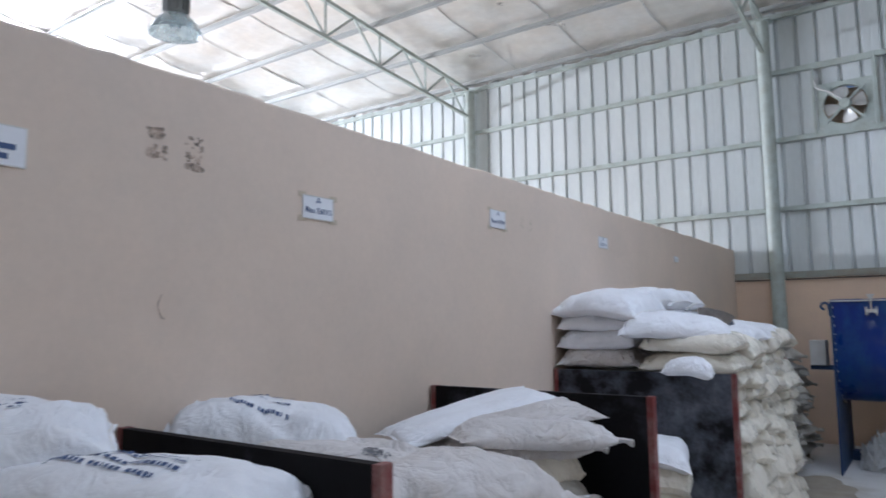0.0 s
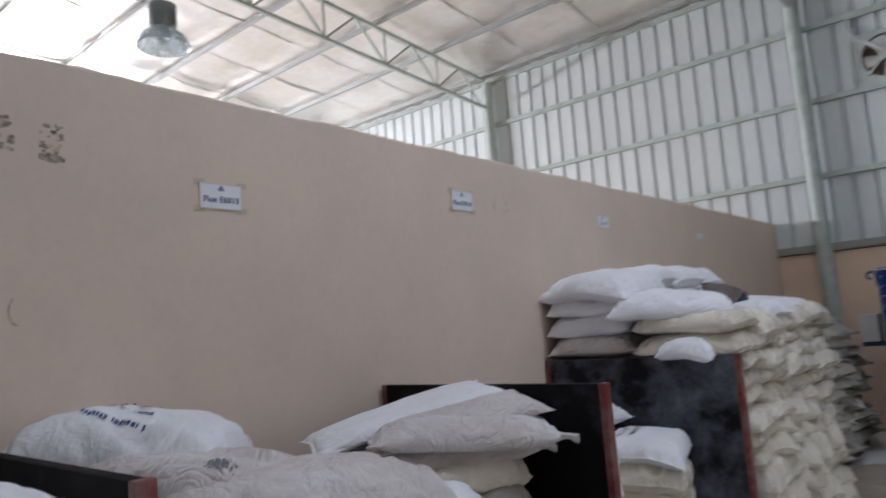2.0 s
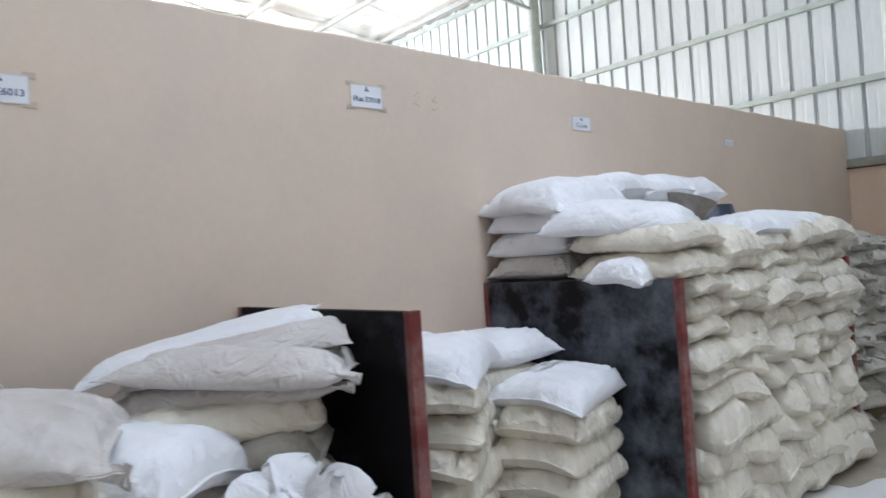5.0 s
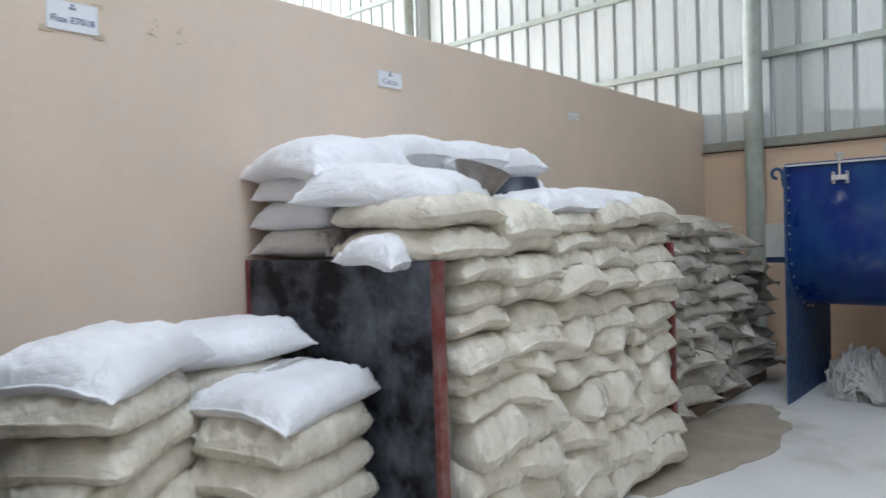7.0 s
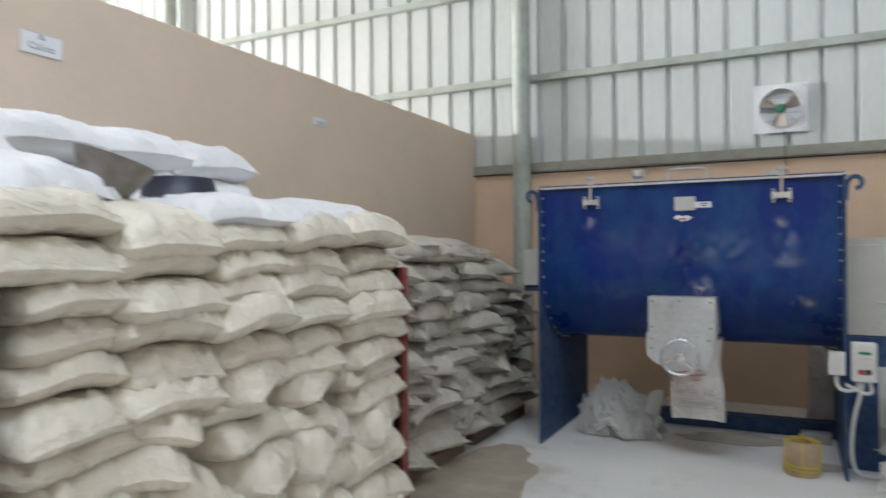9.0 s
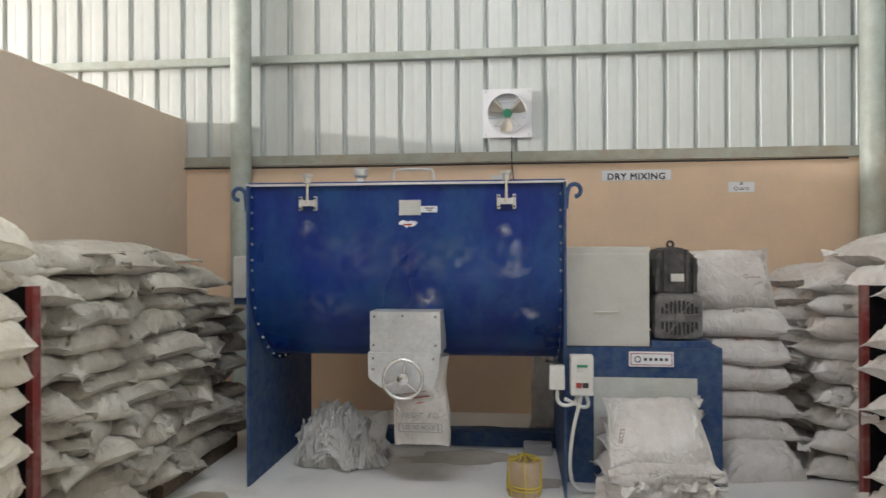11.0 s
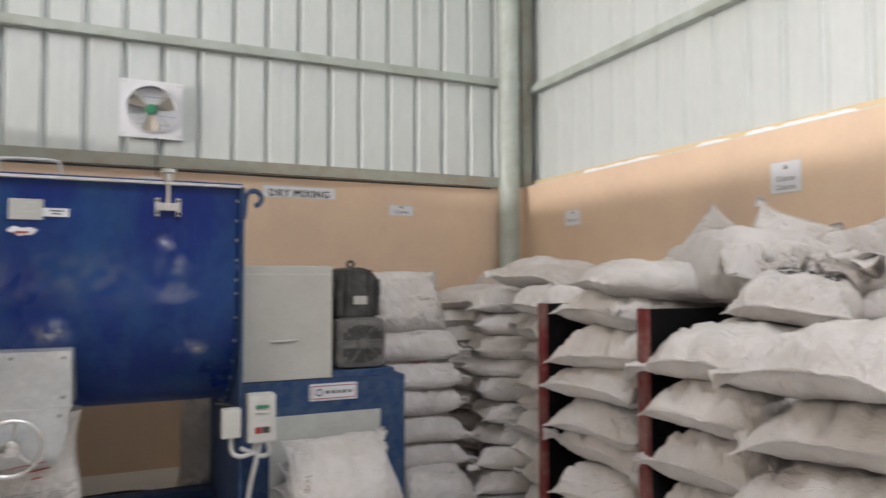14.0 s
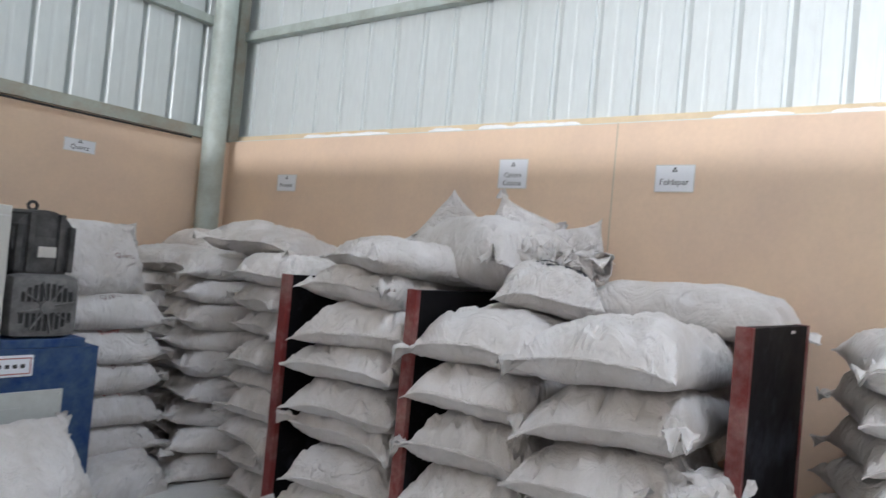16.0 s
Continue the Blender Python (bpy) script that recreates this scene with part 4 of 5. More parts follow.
pallet(-1.42, 7.2)
pallet(-1.42, 8.35)
for c in range(6):
    yc = 6.88 + 0.37 * c
    n = (11, 11, 11, 11, 10, 8)[c]
    for i in range(n - 1):
        core_sack("grey", "grey", -1.62, yc, 0.105 + i * 0.112, 90 + GAUGE.uniform(-20, 20), 0.58, 0.46, 0.14)
    for xx in (-1.16,):
        for i in range(n):
            sack("grey", xx + GAUGE.uniform(-0.03, 0.05) - 0.008 * i * (xx > -1.3), yc + GAUGE.uniform(-0.05, 0.05), 0.105 + i * 0.112, 90 + GAUGE.uniform(-25, 25) if (i + c) % 3 else GAUGE.uniform(-18, 18), 0.58, 0.46, 0.14 * GAUGE.uniform(0.9, 1.15), GR, GE,
                 GAUGE.uniform(-5, 5), GAUGE.uniform(-5, 5), None, GAUGE.random() < 0.5)
for x, y, z, a in ((-1.3, 7.3, 1.33, 40), (-1.25, 7.75, 1.33, 100), (-1.35, 8.15, 1.28, 60)):
    sack("grey", x, y, z, a, 0.66, 0.44, 0.06, "flat half-empty grey sack thrown on the pile", GE, 6, -4)

# bay with neat white stacks
GC = "stacks of white sacks beside the board"
WC = "pale cream sack of powder in a neat stack"
pile("cream", -1.10, 4.14, 6, 0.118, 108, 0.62, 0.46, 0.155, WC, GC, 0, 0.02, 6)
o, tz = sack("white", -1.12, 4.17, 0.705, 106, 0.62, 0.47, 0.145, "bright white sack with faint print on a stack", GC, 0, 0, 2)
on_sack(bars(2, 0.34, 0.028, 0.03, 4), tz, o, DULLSTEEL, 0.05, 0.03)
pile("cream", -1.60, 4.20, 7, 0.118, 72, 0.62, 0.46, 0.155, WC, GC, 0, 0.015, 5)
sack("white", -1.60, 4.22, 0.835, 70, 0.64, 0.46, 0.15, WC, GC, 0, -4, 4)
pile("cream", -1.24, 3.58, 8, 0.112, 126, 0.64, 0.46, 0.15, WC, GC, 0, 0.02, 6)
sack("white", -1.25, 3.60, 0.90, 128, 0.66, 0.47, 0.15, WC, GC, 0, -2, 6)
pile("dusty", -1.66, 3.66, 7, 0.115, 60, 0.6, 0.44, 0.15, WC, GC, 0, 0.015, 5)
pile("dusty", -0.92, 3.40, 4, 0.115, 95, 0.56, 0.40, 0.15, WC, GC, 0, 0.015, 5)

# bay with large half-empty sacks
GB = "mixed sacks in the open bay"
pile(("dusty", "cream", "dusty", "grey"), -1.22, 2.72, 9, 0.108, 62, 0.68, 0.46, 0.14, "dusty pale sack in an untidy stack", GB, 0, 0.035, 14)
for x, y, z, a, tx, ty in ((-1.27, 2.76, 0.96, 60, 3, -3), (-1.16, 2.76, 1.02, 50, -3, 2)):
    sack("dusty", x, y, z, a, 0.72, 0.46, 0.12, "creased half-full white sack on the stack", GB, tx, ty)
sack("white", -1.44, 2.76, 1.11, 62, 0.82, 0.34, 0.065, "folded empty white sack lying on the stack", GB, 4, -12)
sack("dusty", -1.20, 2.78, 1.09, 54, 0.70, 0.32, 0.07, "folded empty white sack lying on the stack", GB, 8, -8)
pile("dusty", -1.15, 2.0, 5, 0.122, 70, 0.86, 0.58, 0.16, "large white sack in the open bay", GB, 0, 0.02, 4)
for z, a in ((0.60, 66), (0.75, 76)):
    sack("cream", -1.04, 1.93, z, a, 0.80, 0.68, 0.24, "large cream sack bulging under the top sack", GB, -4, 0)
sack("dusty", -1.10, 1.94, 0.945, 66, 0.88, 0.62, 0.18, "large slumped white sack with a hemmed edge", GB, -3, 2, 5)
sack("white", -1.13, 2.37, 0.80, 34, 0.60, 0.46, 0.17, "white sack wedged beside the large slumped sack", GB, -4, 8, 7)
o, tz = sack("dusty", -1.36, 1.76, 0.965, 20, 0.76, 0.46, 0.20, "large dusty white sack with a dark patch", GB, 0, 0, 6)
bm = bmesh.new()
for k in range(70):
    bmesh.ops.create_circle(bm, cap_ends=True, segments=6, radius=GAUGE.uniform(0.002, 0.006), matrix=Matrix.Translation((GAUGE.gauss(0, 0.022), GAUGE.gauss(0, 0.012), 0)))
me = bpy.data.meshes.new("marking")
bm.to_mesh(me)
bm.free()
on_sack(me, tz, o, GREYINK, 0.22, -0.10)
pile("dusty", -1.60, 1.80, 8, 0.127, 60, 0.68, 0.46, 0.15, "large white sack in the open bay", GB, 0, 0.02, 4)
o, tz = sack("white", -1.66, 1.76, 1.06, 46, 0.70, 0.48, 0.20, "dusty white sack with upside-down grey print on heap", GB, 0, 4, 1)
on_sack(bars(3, 0.20, 0.014, 0.05, 9), tz, o, BLUEINK, 0.0, -0.04, 170)

# bay nearest the start: printed sacks
GA = "blue printed sacks in the first bay"
PB = "white sack with blue printed lines in the bay"
pile("dusty", -1.18, 0.98, 9, 0.122, 20, 0.70, 0.48, 0.15, PB, GA, 0, 0.02, 5)
for x, y, z, a, s in ((-1.22, 1.02, 1.045, 24, 1), (-1.66, 0.80, 1.18, 62, 4)):
    o, tz = sack("white", x, y, z, a, 0.76, 0.52, 0.18, PB, GA, 0, 0, s)
    on_sack(bars(4, 0.30, 0.016, 0.026, s), tz, o, BLUEINK, 0.0, -0.08)
pile("dusty", -1.64, 0.82, 10, 0.12, 66, 0.70, 0.48, 0.15, PB, GA, 0, 0.02, 5)

# ---- floor marks ----


def blot(name, cx, cy, rx, ry, z, seed, material, label, turn=0.0):
    bm = bmesh.new()
    n = 56
    vs = []
    for k in range(n):
        a = k * math.tau / n
        q = 1 + 0.28 * noise.noise((2.2 * math.cos(a) + seed, 2.2 * math.sin(a), seed)) + 0.10 * noise.noise((7 * math.cos(a), 7 * math.sin(a), seed))
        p = Matrix.Rotation(radians(turn), 3, "Z") @ Vector((rx * q * math.cos(a), ry * q * math.sin(a), 0))
        vs.append(bm.verts.new((cx + p.x, cy + p.y, z)))
    bm.faces.new(vs)
    g = bmesh.ops.extrude_face_region(bm, geom=bm.faces[:])
    bmesh.ops.translate(bm, verts=[v for v in g["geom"] if isinstance(v, bmesh.types.BMVert)], vec=(0, 0, 0.003))
    return tagged(part(name, bm, material), label, "floor mark", "", "stuff")


blot("bare_floor_patch", -0.72, 6.9, 0.36, 1.0, 0.001, 3.1, STAIN, "bare brown floor swept free of powder")
blot("damp_patch", 0.60, 8.75, 0.36, 0.16, 0.001, 8.4, WET, "dark damp patch on the floor under chute", 8)
blot("damp_patch", 1.08, 8.30, 0.14, 0.09, 0.001, 5.4, WET, "dark damp patch on floor behind the roll")

# ---- ribbon mixer ----
mx = thing("ribbon_mixer", pose(0, 0, 0), "large blue steel ribbon mixer with U-shaped trough on plate legs", "mixing machine")
CY, CZ, RR, ZT = 8.665, 1.232, 0.55, 1.712
XL, XR = -0.572, 1.202


def trough_section(r, n=30):
    pts = [(CY - r, ZT)]
    for k in range(n + 1):
        a = math.pi + math.pi * k / n
        pts.append((CY + r * math.cos(a), CZ + r * math.sin(a)))
    return pts + [(CY + r, ZT)]


bm = bmesh.new()
so, si = trough_section(RR), trough_section(RR - 0.006)
ring = []
for x in (XL, XR):
    ring.append(([bm.verts.new((x, y, z)) for y, z in so], [bm.verts.new((x, y, z)) for y, z in si]))
(ao, ai), (bo, bi) = ring
for k in range(len(so) - 1):
    bm.faces.new((ao[k], ao[k + 1], bo[k + 1], bo[k]))
    bm.faces.new((ai[k], bi[k], bi[k + 1], ai[k + 1]))
for k in (0, len(so) - 1):
    bm.faces.new((ao[k], bo[k], bi[k], ai[k]))
part("trough", bm, BLUE, mx, "blue painted trough with scuffs and powder marks", True)
for x, s in ((XL, -1), (XR, 1)):
    part("end_plate", box(min(x, x + s * 0.014), max(x, x + s * 0.014), 8.075, 9.27, 0, ZT + 0.004, bevel=0.002), BLUE2, mx, "worn blue end plate reaching to the floor")
    bm = bmesh.new()
    fo, fi = trough_section(RR + 0.035), trough_section(RR)
    xx = x - s * 0.008
    a = [bm.verts.new((xx, y, z)) for y, z in fo]
    b = [bm.verts.new((xx, y, z)) for y, z in fi]
    for k in range(len(a) - 1):
        bm.faces.new((a[k], a[k + 1], b[k + 1], b[k]))
    thicken(bm, 0.006)
    fl = part("flange", bm, BLUE, mx)
    mid = trough_section(RR + 0.018, 16)
    pts = [(CY - RR - 0.018, ZT - 0.06 - 0.09 * k) for k in range(5)] + mid[1:-1]
    for y, z in pts:
        bm = bmesh.new()
        bmesh.ops.create_uvsphere(bm, u_segments=8, v_segments=5, radius=0.008, matrix=Matrix.Translation((xx - s * 0.005, y, z)))
        part("rivet", bm, DULLSTEEL, fl)
part("rim", box(XL - 0.02, XR + 0.02, CY - RR - 0.03, CY - RR + 0.01, ZT, ZT + 0.012, bevel=0.002), PLASTIC, mx, "white dusty gasket rim")
lid = part("lid", box(XL - 0.01, XR + 0.01, CY - RR - 0.01, CY + RR, ZT + 0.012, ZT + 0.022, bevel=0.002), BLUE, mx)
part("handle", tube([(0.215, 8.35, ZT + 0.02), (0.215, 8.35, ZT + 0.10), (0.23, 8.35, ZT + 0.115), (0.44, 8.35, ZT + 0.115), (0.455, 8.35, ZT + 0.10), (0.455, 8.35, ZT + 0.02)], 0.008), PLASTIC, lid, "white bent grab handle")
bm = lathe([(0.0, 0.0), (0.028, 0.0), (0.022, 0.03), (0.04, 0.045), (0.042, 0.08), (0.03, 0.09), (0.0, 0.09)], 20, None, pose(0.05, 8.22, ZT + 0.02))
part("knob", bm, DULLSTEEL, lid, "grey cap on the lid", True)
part("tag_plate", box(0.79, 0.87, 8.6, 8.604, ZT + 0.02, ZT + 0.10), PLASTIC, lid)
for cx in (-0.229, 0.892):
    cl = part("clamp", box(cx - 0.052, cx - 0.034, 8.088, 8.116, 1.572, 1.652, bevel=0.003), DULLSTEEL, mx, "steel swing clamp")
    part("plate_leg", box(cx + 0.034, cx + 0.052, 8.088, 8.116, 1.572, 1.652, bevel=0.003), DULLSTEEL, cl)
    part("bridge", box(cx - 0.034, cx + 0.034, 8.080, 8.10, 1.597, 1.63, bevel=0.003), DULLSTEEL, cl)
    part("eye_bolt", cyl(bmesh.new(), (cx, 8.085, 1.61), (cx, 8.085, 1.75), 0.009, n=12), CHROME, cl, "", True)
    part("hand_nut", lathe([(0, 0), (0.018, 0.0), (0.022, 0.03), (0.032, 0.034), (0.032, 0.05), (0, 0.05)], 16, None, pose(cx, 8.085, 1.728)), DULLSTEEL, cl, "", True)
    for sx in (-0.043, 0.043):
        for sz in (1.584, 1.640):
            part("bolt", cyl(bmesh.new(), (cx + sx, 8.09, sz), (cx + sx, 8.08, sz), 0.006, n=8), RUBBER, cl)
part("name_plate", box(0.293, 0.415, 8.106, 8.112, 1.542, 1.627), PANELM, mx, "grey maker's plate with lines of small print")
bm = bmesh.new()
for k in range(4):
    bx(bm, 0.302, 0.302 + (0.09, 0.06, 0.08, 0.05)[k], 8.1045, 8.107, 1.61 - k * 0.019, 1.616 - k * 0.019)
part("small_print", bm, DULLSTEEL, mx)
part("label_strip", box(0.415, 0.508, 8.106, 8.112, 1.557, 1.592), PAPER, mx, "white label strip with two lines of print")
bm = box(0.44, 0.49, 8.1045, 8.107, 1.578, 1.583)
bx(bm, 0.45, 0.48, 8.1045, 8.107, 1.566, 1.571)
part("small_print", bm, INK, mx)
bm = bmesh.new()
r5 = random.Random(2)
vs = [bm.verts.new((0.34 + 0.055 * math.cos(a) * r5.uniform(0.8, 1.1), 8.108, 1.492 + 0.017 * math.sin(a) * r5.uniform(0.7, 1.3) + 0.008 * abs(math.cos(a)))) for a in [k * math.tau / 22 for k in range(22)]]
bm.faces.new(vs)
thicken(bm, 0.002)
part("torn_sticker", bm, PAPER, mx, "torn white sticker with red print")
part("sticker_print", box(0.315, 0.365, 8.1045, 8.1075, 1.485, 1.494), REDINK, mx)


def hook(cx, sgn):
    pts = [(cx, 8.09, 1.62), (cx + sgn * 0.008, 8.09, 1.66)]
    pts += [(cx + sgn * (0.046 + 0.034 * math.cos(a)), 8.09, 1.668 + 0.034 * math.sin(a)) for a in [radians(d) for d in range(165, -90, -18)]]
    part("hook", tube([(cx, 8.09, 1.57), (cx + sgn * 0.005, 8.09, 1.62)] + pts[1:], 0.012, 8), BLUE2, mx, "steel lifting hook", True)


hook(XR + 0.012, 1)
hook(XL - 0.014, -1)


def smudge_mat(name, col, most):
    """Powder rubbed on paint: thin towards its rim and broken by streaks."""
    m = bpy.data.materials.new(name)
    m.use_nodes = True
    nt = m.node_tree
    b = nt.nodes["Principled BSDF"]
    b.inputs["Base Color"].default_value = (*col, 1)
    b.inputs["Roughness"].default_value = 0.85
    tc, sep, com = (nt.nodes.new(k) for k in ("ShaderNodeTexCoord", "ShaderNodeSeparateXYZ", "ShaderNodeCombineXYZ"))
    nt.links.new(tc.outputs["Generated"], sep.inputs[0])
    nt.links.new(sep.outputs[0], com.inputs[0])
    nt.links.new(sep.outputs[2], com.inputs[1])
    com.inputs[2].default_value = 0.5
    dist = nt.nodes.new("ShaderNodeVectorMath")
    dist.operation = "DISTANCE"
    nt.links.new(com.outputs[0], dist.inputs[0])
    dist.inputs[1].default_value = (0.5, 0.5, 0.5)
    fade, grain = nt.nodes.new("ShaderNodeMapRange"), nt.nodes.new("ShaderNodeMapRange")
    nz = nt.nodes.new("ShaderNodeTexNoise")
    nz.inputs["Scale"].default_value, nz.inputs["Detail"].default_value = 22.0, 6.0
    nt.links.new(tc.outputs["Object"], nz.inputs["Vector"])
    for node, src, lo, hi, p, q in ((fade, dist.outputs["Value"], 0.08, 0.48, most, 0.0), (grain, nz.outputs["Fac"], 0.42, 0.66, 0.0, 1.0)):
        nt.links.new(src, node.inputs[0])
        for i, v in enumerate((lo, hi, p, q)):
            node.inputs[i + 1].default_value = v
    mul = nt.nodes.new("ShaderNodeMath")
    mul.operation = "MULTIPLY"
    nt.links.new(fade.outputs[0], mul.inputs[0])
    nt.links.new(grain.outputs[0], mul.inputs[1])
    nt.links.new(mul.outputs[0], b.inputs["Alpha"])
    return m


SMUDGE = smudge_mat("rubbed_white_powder", (0.55, 0.58, 0.64), 0.6)
THINSMUDGE = smudge_mat("thin_powder_film", (0.40, 0.48, 0.60), 0.2)
for px, pz, sx, sz, mm in ((0.45, 1.075, 0.085, 0.085, SMUDGE), (0.885, 1.455, 0.06, 0.05, SMUDGE), (0.94, 1.35, 0.05, 0.07, SMUDGE), (0.60, 1.30, 0.55, 0.16, THINSMUDGE), (0.92, 1.24, 0.12, 0.06, SMUDGE), (-0.24, 1.47, 0.07, 0.06, SMUDGE), (0.08, 1.33, 0.40, 0.18, THINSMUDGE), (-0.1, 1.02, 0.32, 0.12, THINSMUDGE), (1.0, 0.99, 0.09, 0.05, SMUDGE)):
    bm = bmesh.new()
    g = []
    for i in range(13):
        z = pz + sz * (i / 6 - 1)
        y = CY - RR if z > CZ else CY - math.sqrt(RR * RR - (z - CZ) ** 2)
        g.append([bm.verts.new((px + sx * (j - 1), y - 0.0016, z)) for j in range(3)])
    for p, q in zip(g, g[1:]):
        for j in range(2):
            bm.faces.new((p[j], p[j + 1], q[j + 1], q[j]))
    tagged(part("powder_smear", bm, mm, mx, "pale powder rubbed on the paint"), kind="stuff")
tagged(part("sill_cable", tube([(-1.9, 9.955, 2.052), (-0.6, 9.955, 2.045), (0.9, 9.955, 2.05), (2.2, 9.955, 2.044), (3.5, 9.955, 2.05)], 0.007), RUBBER), "thin black cable running along the sill", "cable")
# outlet chute with gate wheel
BOLTM = mat("dark_bolt_steel", (0.2, 0.2, 0.2), 0.5, 0.6, 0.1, 20, 0.1, 90)
COWLM = mat("dust_coated_cowl", (0.045, 0.045, 0.045), 0.7, 0, 0.25, 9, 0.2, 90, (0.24, 0.23, 0.22), 0.55, 0.25, 0, 12)
ch = part("outlet_chute", prism([(0.150, 1.012), (0.535, 1.012), (0.54, 0.785), (0.15, 0.785)], 7.99, 8.25), GALV, mx, "dusty galvanised outlet chute")
part("lower_cover", prism([(0.140, 0.79), (0.535, 0.79), (0.53, 0.70), (0.50, 0.60), (0.21, 0.60), (0.143, 0.655)], 7.975, 8.02), GALV, ch)
for x, z in ((0.175, 0.985), (0.51, 0.985), (0.17, 0.83), (0.51, 0.83), (0.17, 0.76), (0.50, 0.76), (0.33, 0.99), (0.17, 0.70)):
    yy = 7.99 if z > 0.79 else 7.975
    part("bolt", cyl(bmesh.new(), (x, yy + 0.002, z), (x, yy - 0.006, z), 0.007, n=8), BOLTM, ch)
part("chute_body", prism([(0.17, 0.79), (0.53, 0.79), (0.49, 0.56), (0.24, 0.56)], 8.02, 8.24), GALV, ch)
mwh = pose(0.345, 7.90, 0.662, 90, 0, 0)
whl = part("hand_wheel", torus(0.104, 0.009, 40, 10, None, mwh), CHROME, mx, "bright steel hand wheel", True)
part("wheel_hub", lathe([(0, -0.03), (0.03, -0.03), (0.03, 0.012), (0.018, 0.018), (0, 0.018)], 20, None, mwh), CHROME, whl, "", True)
for a in (80, 200, 320):
    part("spoke", tube([mwh @ Vector((0.02 * math.cos(radians(a)), 0.02 * math.sin(radians(a)), 0)), mwh @ Vector((0.10 * math.cos(radians(a)), 0.10 * math.sin(radians(a)), 0))], 0.007), CHROME, whl)
part("spindle", cyl(bmesh.new(), (0.345, 7.90, 0.662), (0.345, 8.0, 0.662), 0.014, n=14), CHROME, whl, "", True)
for y in (9.02, 9.12):
    part("floor_beam", box(XL, XR, y, y + 0.02, 0.0, 0.095, bevel=0.002), BLUE2, mx)
part("floor_beam_web", box(XL, XR, 9.02, 9.14, 0.095, 0.105), BLUE2, mx)
lb = part("terminal_box", box(-0.855, -0.70, 8.52, 8.74, 1.045, 1.31, bevel=0.008), PLASTIC, mx, "white terminal box")
part("bracket", box(-0.86, XL, 8.55, 8.72, 1.0, 1.04, bevel=0.002), BLUE2, mx)
part("lever", tube([(1.10, 8.07, 0.745), (1.15, 8.05, 0.74), (1.19, 8.08, 0.71), (1.2, 8.10, 0.69)], 0.008), RUBBER, mx, "black lever handle")
jb = part("junction_box", box(1.118, 1.20, 8.0, 8.06, 0.60, 0.728, bevel=0.008), PLASTIC, mx, "white junction box")
cb = part("starter_box", box(1.228, 1.350, 7.99, 8.075, 0.572, 0.785, bevel=0.012), PLASTIC, mx, "white push-button starter box")
for x0, x1, z0, z1, mm in ((1.262, 1.318, 0.724, 0.738, GREEN), (1.262, 1.318, 0.70, 0.712, DULLSTEEL), (1.258, 1.287, 0.615, 0.642, REDINK), (1.290, 1.322, 0.615, 0.642, MOTOR)):
    part("button", box(x0, x1, 7.984, 7.992, z0, z1, bevel=0.002), mm, cb)
for pts in ([(1.16, 8.03, 0.60), (1.16, 8.02, 0.53), (1.21, 8.02, 0.51), (1.26, 8.03, 0.53), (1.265, 8.03, 0.58)],
            [(1.29, 8.03, 0.58), (1.27, 8.02, 0.50), (1.235, 8.02, 0.35), (1.225, 8.05, 0.15), (1.26, 8.12, 0.03), (1.4, 8.18, 0.012)],
            [(1.31, 8.03, 0.58), (1.33, 8.02, 0.52), (1.30, 8.03, 0.50), (1.24, 8.03, 0.53), (1.20, 8.03, 0.55)]):
    part("cable", tube(pts, 0.010), WHITECABLE, mx)

# bag tied to the outlet
bm = bmesh.new()
rings = []
for k in range(15):
    f = k / 14
    z = 0.76 - f * 0.50
    w = 0.165 - 0.02 * math.sin(math.pi * min(1, f * 1.6)) - 0.01 * f
    d = 0.11 * (1 - 0.75 * f ** 1.3) + 0.004
    cx = 0.405 + 0.015 * f
    ring = []
    for j in range(28):
        a = j * math.tau / 28
        q = 1 + 0.05 * noise.noise((3 * math.cos(a), 3 * math.sin(a), f * 3))
        ring.append(bm.verts.new((cx + w * q * math.copysign(abs(math.cos(a)) ** 0.6, math.cos(a)), 8.13 + d * q * math.copysign(abs(math.sin(a)) ** 0.8, math.sin(a)) + 0.01 * math.sin(a * 5) * f, z + 0.006 * math.sin(3 * a) * f)))
    rings.append(ring)
for a, b in zip(rings, rings[1:]):
    for j in range(28):
        bm.faces.new((a[j], a[(j + 1) % 28], b[(j + 1) % 28], b[j]))
bm.faces.new(rings[-1])
bag = tagged(part("outlet_bag", bm, DUST_SACK, None, "", True), "empty white woven sack tied round the mixer outlet", "sack")
for words, z, sz in (("WEIGHT   KGS", 0.435, 0.045), ("USE NO HOOKS", 0.365, 0.038)):
    me = text_mesh(words, sz, 0.72)
    me.transform(pose(0.415, 8.045 + (0.435 - z) * 0.28, z, 90, 0, 0))
    link_mesh("lettering", me, GREYINK, bag, "faded grey printing")
bm = bmesh.new()
for a, b in (((0.33, 0.56), (0.45, 0.575)), ((0.36, 0.535), (0.47, 0.55)), ((0.40, 0.51), (0.44, 0.515))):
    bar(bm, (a[0], 8.025, a[1]), (b[0], 8.025, b[1]), 0.012, 0.004)
part("marking", bm, REDINK, bag, "red marker scrawl")
bm = bmesh.new()
